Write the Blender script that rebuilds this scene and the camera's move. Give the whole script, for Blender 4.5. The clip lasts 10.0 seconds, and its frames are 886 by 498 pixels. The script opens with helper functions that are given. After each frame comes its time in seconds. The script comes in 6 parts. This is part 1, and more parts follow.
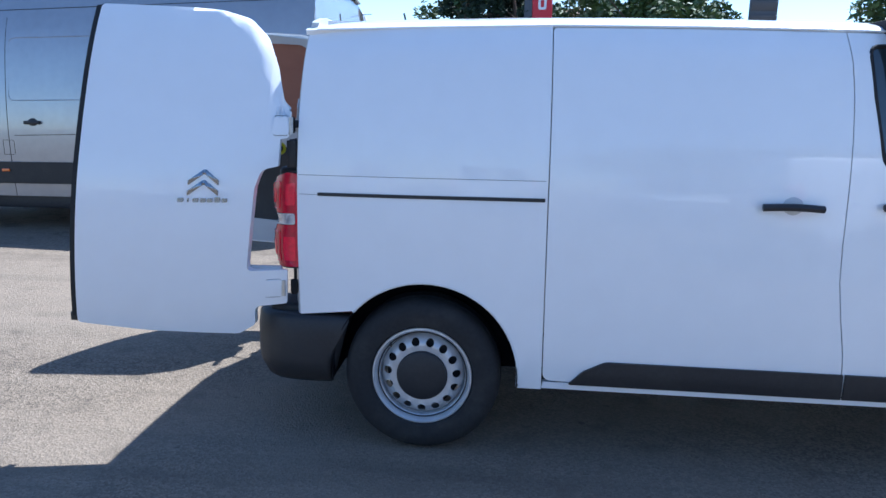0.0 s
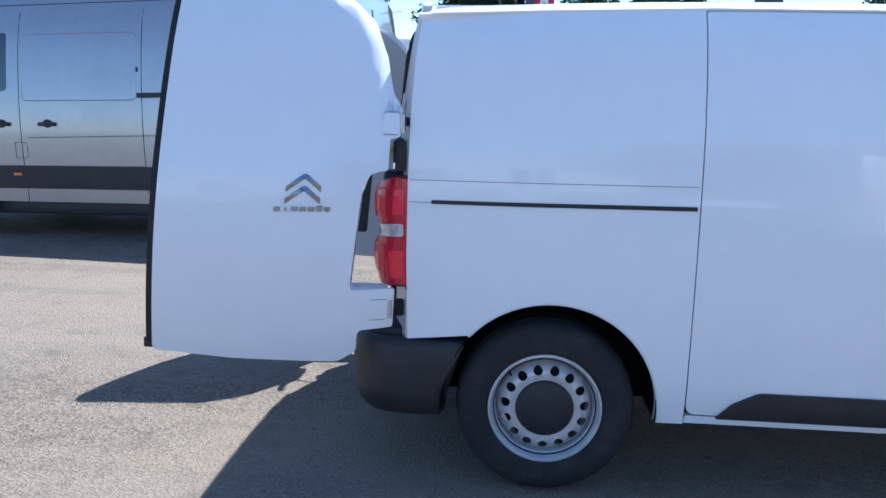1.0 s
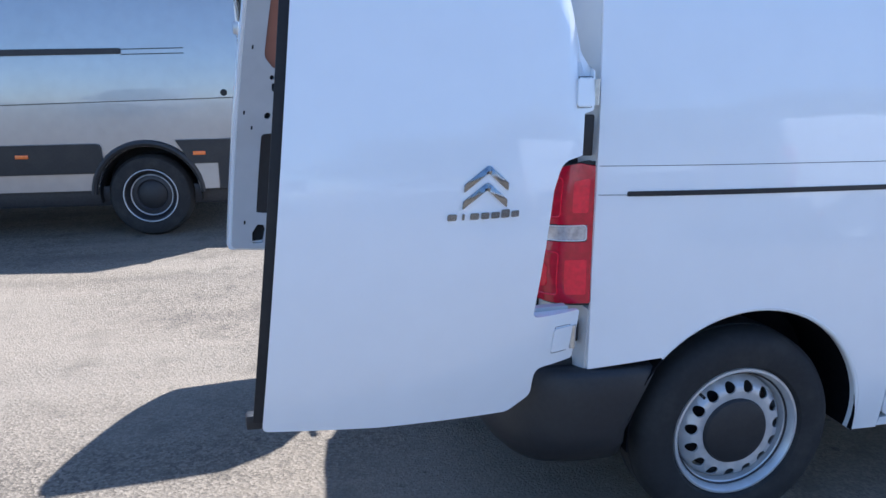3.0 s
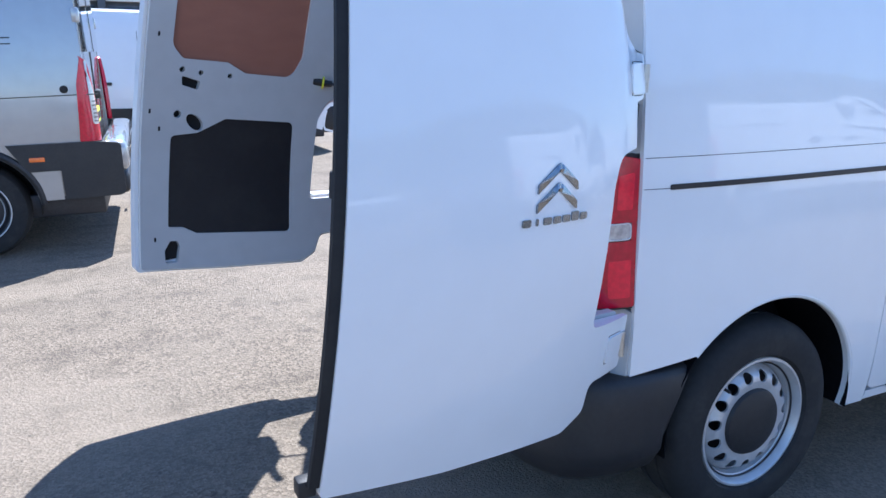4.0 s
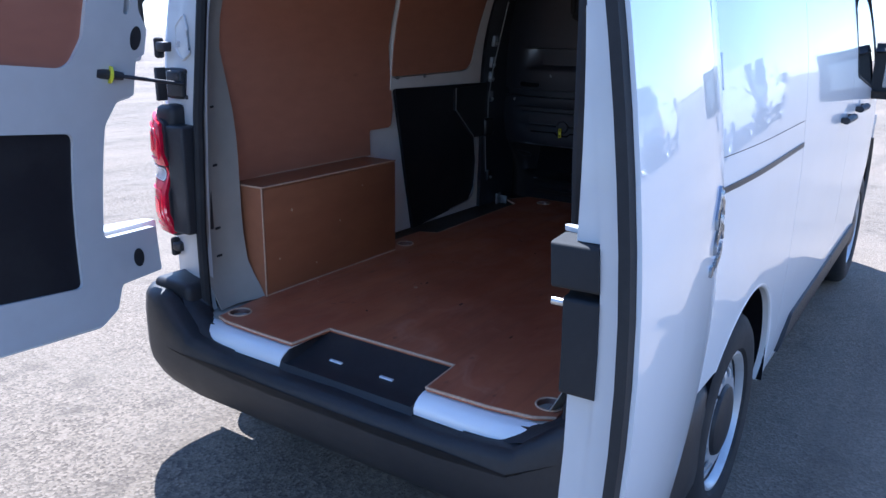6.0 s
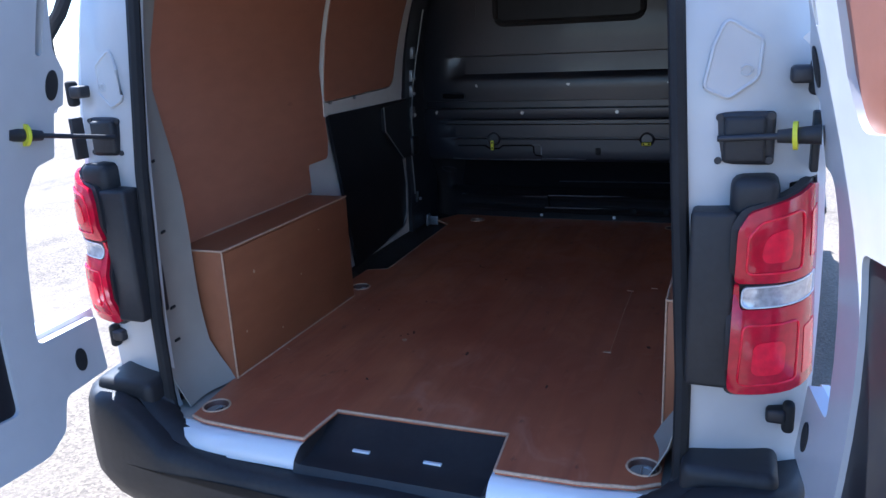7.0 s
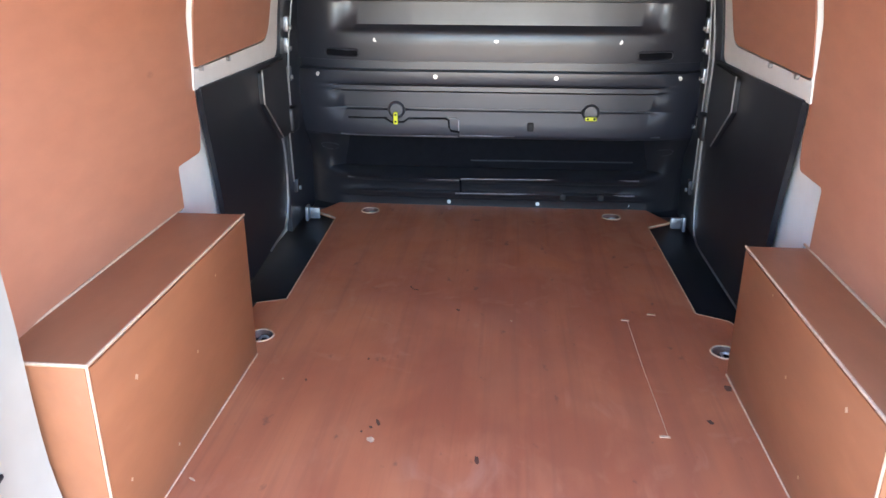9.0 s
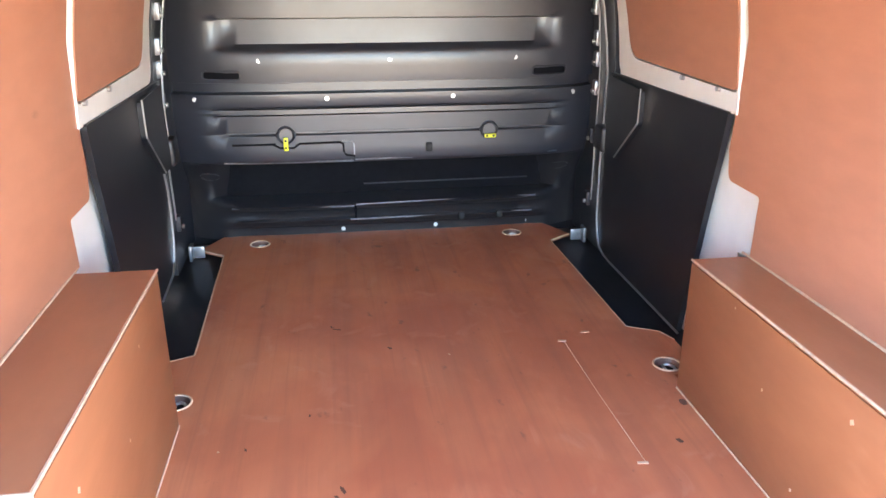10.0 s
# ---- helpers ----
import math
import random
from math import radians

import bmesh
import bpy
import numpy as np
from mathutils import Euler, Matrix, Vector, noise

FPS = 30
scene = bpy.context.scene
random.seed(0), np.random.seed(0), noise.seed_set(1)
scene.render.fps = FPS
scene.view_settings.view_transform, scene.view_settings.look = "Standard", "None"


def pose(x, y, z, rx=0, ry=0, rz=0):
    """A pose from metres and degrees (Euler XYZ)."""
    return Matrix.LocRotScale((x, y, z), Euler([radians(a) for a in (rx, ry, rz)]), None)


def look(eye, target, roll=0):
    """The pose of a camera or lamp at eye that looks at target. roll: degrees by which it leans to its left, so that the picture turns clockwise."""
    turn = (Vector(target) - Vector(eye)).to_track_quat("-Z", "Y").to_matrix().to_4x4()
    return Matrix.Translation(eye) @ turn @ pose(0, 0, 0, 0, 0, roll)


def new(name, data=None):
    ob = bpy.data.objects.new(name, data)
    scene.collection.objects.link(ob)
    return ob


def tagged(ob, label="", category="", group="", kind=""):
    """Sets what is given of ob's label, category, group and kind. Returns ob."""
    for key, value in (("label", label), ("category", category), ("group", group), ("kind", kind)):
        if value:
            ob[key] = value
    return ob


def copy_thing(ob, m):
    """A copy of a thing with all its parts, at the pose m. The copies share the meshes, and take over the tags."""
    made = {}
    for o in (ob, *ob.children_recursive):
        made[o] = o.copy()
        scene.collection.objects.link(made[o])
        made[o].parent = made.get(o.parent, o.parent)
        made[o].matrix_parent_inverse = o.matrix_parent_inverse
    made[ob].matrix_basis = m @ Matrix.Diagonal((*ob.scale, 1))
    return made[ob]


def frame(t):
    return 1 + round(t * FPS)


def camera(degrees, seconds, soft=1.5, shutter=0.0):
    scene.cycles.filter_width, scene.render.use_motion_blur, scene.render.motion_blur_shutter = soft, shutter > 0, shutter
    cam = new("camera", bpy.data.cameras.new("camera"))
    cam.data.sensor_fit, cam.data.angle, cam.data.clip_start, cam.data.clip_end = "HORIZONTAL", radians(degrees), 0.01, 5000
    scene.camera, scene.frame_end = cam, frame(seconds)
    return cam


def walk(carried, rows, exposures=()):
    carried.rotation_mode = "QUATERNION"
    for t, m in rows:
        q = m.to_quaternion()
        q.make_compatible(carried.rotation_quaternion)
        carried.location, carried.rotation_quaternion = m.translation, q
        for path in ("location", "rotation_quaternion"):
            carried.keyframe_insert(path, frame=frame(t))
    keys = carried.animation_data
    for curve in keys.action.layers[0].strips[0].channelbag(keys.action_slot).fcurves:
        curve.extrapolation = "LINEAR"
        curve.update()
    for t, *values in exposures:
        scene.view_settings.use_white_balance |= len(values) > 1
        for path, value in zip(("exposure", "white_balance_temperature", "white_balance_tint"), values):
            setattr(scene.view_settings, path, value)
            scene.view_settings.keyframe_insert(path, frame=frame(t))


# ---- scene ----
cam = camera(60.6, 10.0)
EXPOSURES = [(0.0, 1.08, 5230, 10), (1.0, 1.13, 5270, 10), (3.8, 1.38, 5330, 11), (5.7, 1.56, 5040, 14), (6.8, 1.9, 5060, 12), (7.0, 2.02, 5060, 12), (7.5, 2.75, 5280, 13), (8.0, 4.0, 5500, 13), (8.5, 4.68, 5980, 12), (9.0, 4.95, 6480, 13), (10.0, 5.53, 7080, 14)]
PATH = [
    (0, (1.03, -4.003, 1.545), (0.852, -2.052, 1.142), 1.3),
    (0.5, (0.834, -3.836, 1.528), (0.648, -1.884, 1.133), 1.9),
    (1, (0.474, -3.65, 1.493), (0.326, -1.694, 1.102), 1.4),
    (1.5, (0.206, -3.466, 1.495), (0.107, -1.515, 1.066), 0.2),
    (2, (-0.037, -3.223, 1.498), (-0.069, -1.272, 1.058), 0.3),
    (2.5, (-0.384, -3.072, 1.48), (-0.27, -1.127, 1.028), 0.7),
    (2.7, (-0.536, -2.998, 1.485), (-0.303, -1.068, 1.016), 0.8),
    (3.8, (-1.103, -2.49, 1.455), (-0.285, -0.736, 0.951), 1.1),
    (4, (-1.193, -2.415, 1.449), (-0.314, -0.688, 0.953), 0.8),
    (4.2, (-1.302, -2.327, 1.448), (-0.351, -0.639, 0.952), 0.4),
    (4.5, (-1.407, -2.194, 1.478), (-0.333, -0.589, 0.959), -0.3),
    (5, (-1.475, -1.947, 1.464), (-0.199, -0.516, 0.895), -0.4),
    (5.5, (-1.493, -1.649, 1.477), (-0.064, -0.378, 0.893), 0.1),
    (5.7, (-1.512, -1.55, 1.469), (-0.016, -0.35, 0.903), 0.6),
    (6.8, (-1.543, -0.856, 1.485), (0.22, -0.095, 0.924), -1.8),
    (7, (-1.458, -0.769, 1.51), (0.328, -0.055, 0.961), -2.9),
    (7.5, (-1.264, -0.56, 1.524), (0.585, -0.005, 1.001), -1.0),
    (8, (-1.097, -0.331, 1.54), (0.774, 0.093, 0.974), -1.1),
    (8.5, (-0.935, -0.173, 1.521), (0.923, 0.13, 0.847), -0.7),
    (9, (-0.744, -0.048, 1.541), (1.115, 0.109, 0.821), 0.1),
    (9.5, (-0.616, 0.075, 1.545), (1.253, 0.065, 0.833), -0.1),
    (10, (-0.587, 0.207, 1.549), (1.27, -0.061, 0.855), -0.0),
]
walk(cam, [(t, look(eye, target, roll)) for t, eye, target, roll in PATH], EXPOSURES)

# ---- light ----
SUN_WAY = Vector((-0.403, -0.505, -1.0)).normalized()
world = bpy.data.worlds.new("sky")
scene.world = world
world.use_nodes = True
wn = world.node_tree
sky = wn.nodes.new("ShaderNodeTexSky")
sky.sky_type, sky.sun_disc = "NISHITA", False
sky.sun_elevation, sky.sun_rotation = math.asin(-SUN_WAY.z), math.atan2(-SUN_WAY.x, -SUN_WAY.y)
sky.dust_density, sky.ozone_density, sky.air_density = 0.2, 3.5, 1.0
wn.nodes["Background"].inputs["Strength"].default_value = 0.105
wn.links.new(sky.outputs["Color"], wn.nodes["Background"].inputs["Color"])
sun = new("sun", bpy.data.lights.new("sun", "SUN"))
sun.data.energy, sun.data.angle, sun.data.color = 5.0, radians(0.53), (1.0, 0.935, 0.83)
sun.rotation_euler = SUN_WAY.to_track_quat("-Z", "Y").to_euler()
sun.location = (0, 0, 30)


# ---- materials ----
def material(name, color, rough=0.5, metal=0.0, spread=0.0, grain=60.0, bump=0.0, bump_size=200.0, coat=0.0, spec=0.5,
             stain=0.0, stain_size=3.0, stain_color=None, stretch=(1, 1, 1), trans=0.0, rough_spread=0.0, ior=1.45, spots=()):
    """A surface with variation at two scales: fine grain and larger stains, both in metres."""
    m = bpy.data.materials.new(name)
    m.use_nodes = True
    nt = m.node_tree
    b = nt.nodes["Principled BSDF"]
    for key, v in (("Roughness", rough), ("Metallic", metal), ("Coat Weight", coat), ("Coat Roughness", 0.03), ("Specular IOR Level", spec), ("Transmission Weight", trans), ("IOR", ior)):
        b.inputs[key].default_value = v
    b.inputs["Base Color"].default_value = (*color, 1)
    co = nt.nodes.new("ShaderNodeTexCoord")
    mp = nt.nodes.new("ShaderNodeMapping")
    mp.inputs["Scale"].default_value = stretch
    nt.links.new(co.outputs["Object"], mp.inputs["Vector"])

    def noise_tex(size, detail=4.0):
        n = nt.nodes.new("ShaderNodeTexNoise")
        n.inputs["Scale"].default_value, n.inputs["Detail"].default_value = size, detail
        nt.links.new(mp.outputs["Vector"], n.inputs["Vector"])
        return n

    if spread or stain:
        ramp = nt.nodes.new("ShaderNodeMapRange")
        ramp.inputs["From Min"].default_value, ramp.inputs["From Max"].default_value = 0.3, 0.7
        ramp.inputs["To Min"].default_value, ramp.inputs["To Max"].default_value = 1 - spread, 1 + spread
        nt.links.new(noise_tex(grain, 6.0).outputs["Fac"], ramp.inputs["Value"])
        hue = nt.nodes.new("ShaderNodeMix")
        hue.data_type = "RGBA"
        big = nt.nodes.new("ShaderNodeMapRange")
        big.inputs["From Min"].default_value, big.inputs["From Max"].default_value = 0.48, 0.72
        big.inputs["To Max"].default_value = stain
        nt.links.new(noise_tex(stain_size, 5.0).outputs["Fac"], big.inputs["Value"])
        nt.links.new(big.outputs["Result"], hue.inputs["Factor"])
        hue.inputs["A"].default_value = (*color, 1)
        hue.inputs["B"].default_value = (*(stain_color or [c * 0.6 for c in color]), 1)
        last = hue.outputs["Result"]
        for size, lo, hi, amount, tone in spots:
            sm = nt.nodes.new("ShaderNodeMapRange")
            sm.inputs["From Min"].default_value, sm.inputs["From Max"].default_value, sm.inputs["To Max"].default_value = lo, hi, amount
            nt.links.new(noise_tex(size, 5.0).outputs["Fac"], sm.inputs["Value"])
            sp = nt.nodes.new("ShaderNodeMix")
            sp.data_type = "RGBA"
            nt.links.new(sm.outputs["Result"], sp.inputs["Factor"])
            nt.links.new(last, sp.inputs["A"])
            sp.inputs["B"].default_value = (*tone, 1)
            last = sp.outputs["Result"]
        mul = nt.nodes.new("ShaderNodeVectorMath")
        mul.operation = "SCALE"
        nt.links.new(last, mul.inputs[0])
        nt.links.new(ramp.outputs["Result"], mul.inputs["Scale"])
        nt.links.new(mul.outputs["Vector"], b.inputs["Base Color"])
    if rough_spread:
        rr = nt.nodes.new("ShaderNodeMapRange")
        rr.inputs["To Min"].default_value, rr.inputs["To Max"].default_value = max(0.02, rough - rough_spread), rough + rough_spread
        nt.links.new(noise_tex(7.0).outputs["Fac"], rr.inputs["Value"])
        nt.links.new(rr.outputs["Result"], b.inputs["Roughness"])
    if bump:
        bp = nt.nodes.new("ShaderNodeBump")
        bp.inputs["Strength"].default_value, bp.inputs["Distance"].default_value = 1.0, bump
        nt.links.new(noise_tex(bump_size, 3.0).outputs["Fac"], bp.inputs["Height"])
        nt.links.new(bp.outputs["Normal"], b.inputs["Normal"])
    return m


WHITE = material("white_paint", (0.80, 0.81, 0.82), 0.3, spread=0.012, grain=9, coat=0.75, bump=0.00012, bump_size=14, stain=0.05, stain_size=2.0, stain_color=(0.72, 0.70, 0.66))
# body white set darker: shade inside and at the tail is in the colour
INNER = material("toned_down_white_paint", (0.52, 0.52, 0.515), 0.42, spread=0.03, grain=14, coat=0.3, stain=0.25, stain_size=5, stain_color=(0.44, 0.435, 0.42), bump=0.0002, bump_size=40)
CREAM = material("cream_white_paint", (0.80, 0.77, 0.71), 0.42, spread=0.03, grain=14, coat=0.2, stain=0.3, stain_size=5, stain_color=(0.70, 0.665, 0.60), bump=0.0002, bump_size=40)
# INNER's white, darkened in colour to offset strong sky light on the jamb
DIM_WHITE = material("dimmed_white_paint", (0.32, 0.295, 0.25), 0.5, spread=0.05, grain=12, stain=0.5, stain_size=4, stain_color=(0.27, 0.248, 0.205), bump=0.0003, bump_size=30)
BLACK = material("black_plastic", (0.022, 0.022, 0.024), 0.52, spread=0.12, grain=70, bump=0.0004, bump_size=900, stain=0.5, stain_size=6, stain_color=(0.040, 0.038, 0.036))
TRIM = material("black_trim_board", (0.013, 0.013, 0.016), 0.40, spread=0.1, grain=50, bump=0.0002, bump_size=700, stain=0.4, stain_size=8, stain_color=(0.03, 0.029, 0.028))
STEEL_BLACK = material("black_painted_steel", (0.019, 0.021, 0.029), 0.40, spread=0.08, grain=30, coat=0.12, bump=0.0003, bump_size=35, rough_spread=0.06, spec=1.0, stain=0.4, stain_size=5, stain_color=(0.026, 0.026, 0.029))
MATT_BLACK = material("near_black", (0.006, 0.006, 0.008), 0.8, spec=0.08, spread=0.2, grain=40, stain=0.3, stain_size=6, stain_color=(0.010, 0.010, 0.010))
RUBBER = material("rubber", (0.014, 0.014, 0.015), 0.75, spread=0.1, grain=80, bump=0.0003, bump_size=400, stain=0.5, stain_size=7, stain_color=(0.035, 0.033, 0.03))
TYRE = material("tyre_rubber", (0.018, 0.018, 0.019), 0.8, spread=0.15, grain=60, bump=0.0006, bump_size=300, stain=0.6, stain_size=9, stain_color=(0.045, 0.042, 0.038))
SILVER = material("silver_wheel_paint", (0.54, 0.55, 0.56), 0.38, metal=0.35, spread=0.04, grain=40, coat=0.3, stain=0.35, stain_size=14, stain_color=(0.36, 0.35, 0.34))
CHROME = material("chrome", (0.27, 0.285, 0.31), 0.24, metal=1.0, spread=0.02, grain=30)
ZINC = material("zinc_plated_steel", (0.50, 0.50, 0.49), 0.40, metal=0.9, spread=0.08, grain=90)
DARK_METAL = material("dark_metal", (0.05, 0.05, 0.055), 0.5, metal=0.6, spread=0.1, grain=60)
PLY = material("film_faced_plywood", (0.455, 0.195, 0.115), 0.42, spread=0.05, grain=26, stretch=(0.4, 1, 1), stain=0.55, stain_size=2.6, stain_color=(0.39, 0.148, 0.080), bump=0.00035, bump_size=60, rough_spread=0.07, spots=[(16.0, 0.73, 0.80, 0.4, (0.16, 0.07, 0.045)), (7.0, 0.66, 0.82, 0.3, (0.55, 0.30, 0.20))])
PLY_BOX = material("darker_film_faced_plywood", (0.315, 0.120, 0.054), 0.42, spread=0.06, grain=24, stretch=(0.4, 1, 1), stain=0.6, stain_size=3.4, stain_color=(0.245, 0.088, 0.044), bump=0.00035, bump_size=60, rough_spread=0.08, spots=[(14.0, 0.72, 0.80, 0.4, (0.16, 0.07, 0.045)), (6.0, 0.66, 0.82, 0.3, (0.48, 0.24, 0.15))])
CUP = material("dusty_brown_metal", (0.16, 0.085, 0.06), 0.5, metal=0.2, spread=0.15, grain=60)
# darker copy of PLY: the doors' shade is put into the colour
PLY_SHADED = material("shaded_plywood", (0.32, 0.135, 0.088), 0.42, spread=0.05, grain=26, stretch=(0.4, 1, 1), stain=0.5, stain_size=3.0, stain_color=(0.27, 0.105, 0.066), bump=0.00035, bump_size=60, rough_spread=0.07)
PLY_DENT = material("dark_dented_plywood", (0.10, 0.045, 0.03), 0.6, spread=0.3, grain=90)
PALE_STEEL = material("pale_grey_steel", (0.26, 0.27, 0.29), 0.32, metal=0.6, spread=0.3, grain=25)
PLY_EDGE = material("raw_plywood_edge", (0.56, 0.38, 0.25), 0.7, spread=0.15, grain=120, stain=0.5, stain_size=20, stain_color=(0.42, 0.27, 0.17))
RED = material("red_lens", (0.50, 0.003, 0.027), 0.16, spread=0.16, grain=55, coat=0.35, bump=0.0005, bump_size=160)
RED_BRIGHT = material("bright_red_lens", (0.80, 0.007, 0.040), 0.2, spread=0.14, grain=60, coat=0.35, bump=0.0004, bump_size=220)
CLEAR = material("clear_lens", (0.48, 0.48, 0.50), 0.1, metal=0.3, spread=0.3, grain=70, coat=1.0, bump=0.0006, bump_size=180)
AMBER = material("amber_lens", (0.75, 0.16, 0.02), 0.2, spread=0.1, grain=50, coat=0.8)
GLASS = material("tinted_glass", (0.025, 0.035, 0.04), 0.03, spec=0.6, coat=1.0)
DULL_GLASS = material("dusty_dark_glass", (0.02, 0.022, 0.026), 0.35, spec=0.25, spread=0.1, grain=20)
YELLOW = material("yellow_plastic", (0.70, 0.68, 0.03), 0.4, spread=0.08, grain=80)
GREY_PAINT = material("silver_grey_paint", (0.36, 0.37, 0.385), 0.26, metal=0.5, spread=0.03, grain=12, coat=1.0, stain=0.15, stain_size=2, stain_color=(0.22, 0.22, 0.22))
CLOTH = material("dark_cab_trim", (0.012, 0.012, 0.013), 0.8, spread=0.1, grain=50)


def asphalt():
    """Pale worn tarmac: bedded stones, fines, wide patches and dark oil spots."""
    m = bpy.data.materials.new("worn_tarmac")
    m.use_nodes = True
    nt = m.node_tree
    b = nt.nodes["Principled BSDF"]
    b.inputs["Roughness"].default_value, b.inputs["Specular IOR Level"].default_value = 0.9, 0.3
    co = nt.nodes.new("ShaderNodeTexCoord")

    def tex(kind, size, **more):
        n = nt.nodes.new(kind)
        n.inputs["Scale"].default_value = size
        for key, v in more.items():
            n.inputs[key].default_value = v
        nt.links.new(co.outputs["Object"], n.inputs["Vector"])
        return n

    def span(src, a, c, lo, hi):
        r = nt.nodes.new("ShaderNodeMapRange")
        for key, v in (("From Min", a), ("From Max", c), ("To Min", lo), ("To Max", hi)):
            r.inputs[key].default_value = v
        nt.links.new(src, r.inputs["Value"])
        return r.outputs["Result"]

    def mix(fac, a, c):
        n = nt.nodes.new("ShaderNodeMix")
        n.data_type = "RGBA"
        nt.links.new(fac, n.inputs["Factor"])
        for key, v in (("A", a), ("B", c)):
            if isinstance(v, tuple):
                n.inputs[key].default_value = (*v, 1)
            else:
                nt.links.new(v, n.inputs[key])
        return n.outputs["Result"]

    stones = tex("ShaderNodeTexVoronoi", 95.0)
    tint = nt.nodes.new("ShaderNodeSeparateColor")
    nt.links.new(stones.outputs["Color"], tint.inputs["Color"])
    col = mix(span(tint.outputs["Red"], 0.0, 1.0, 0.0, 1.0), (0.101, 0.080, 0.060), (0.268, 0.217, 0.163))
    col = mix(span(tex("ShaderNodeTexNoise", 0.9, Detail=6.0).outputs["Fac"], 0.42, 0.68, 0.0, 0.55), col, (0.223, 0.185, 0.142))
    col = mix(span(tex("ShaderNodeTexNoise", 5.0, Detail=8.0).outputs["Fac"], 0.54, 0.72, 0.0, 0.6), col, (0.089, 0.072, 0.055))
    col = mix(span(tex("ShaderNodeTexNoise", 2.3, Detail=2.0).outputs["Fac"], 0.70, 0.76, 0.0, 0.6), col, (0.041, 0.037, 0.033))
    col = mix(span(tex("ShaderNodeTexNoise", 0.35, Detail=7.0).outputs["Fac"], 0.47, 0.62, 0.0, 0.45), col, (0.276, 0.222, 0.167))
    col = mix(span(tex("ShaderNodeTexNoise", 22.0, Detail=4.0).outputs["Fac"], 0.66, 0.74, 0.0, 0.5), col, (0.324, 0.281, 0.225))
    col = mix(span(tex("ShaderNodeTexNoise", 14.0, Detail=3.0).outputs["Fac"], 0.68, 0.74, 0.0, 0.5), col, (0.048, 0.041, 0.034))
    # long tyre and drainage streaks
    turn = nt.nodes.new("ShaderNodeMapping")
    turn.inputs["Rotation"].default_value = (0, 0, radians(-52))
    turn.inputs["Scale"].default_value = (0.35, 3.2, 1.0)
    nt.links.new(co.outputs["Object"], turn.inputs["Vector"])
    streak = tex("ShaderNodeTexNoise", 1.0, Detail=5.0)
    nt.links.new(turn.outputs["Vector"], streak.inputs["Vector"])
    col = mix(span(streak.outputs["Fac"], 0.55, 0.70, 0.0, 0.40), col, (0.098, 0.078, 0.062))
    col = mix(span(streak.outputs["Fac"], 0.46, 0.30, 0.0, 0.30), col, (0.289, 0.234, 0.178))
    nt.links.new(col, b.inputs["Base Color"])
    bp = nt.nodes.new("ShaderNodeBump")
    bp.inputs["Distance"].default_value = 0.006
    bp.inputs["Strength"].default_value = 0.9
    add = nt.nodes.new("ShaderNodeMath")
    add.operation = "ADD"
    nt.links.new(stones.outputs["Distance"], add.inputs[0])
    nt.links.new(tex("ShaderNodeTexNoise", 260.0, Detail=3.0).outputs["Fac"], add.inputs[1])
    nt.links.new(add.outputs["Value"], bp.inputs["Height"])
    nt.links.new(bp.outputs["Normal"], b.inputs["Normal"])
    return m


TARMAC = asphalt()


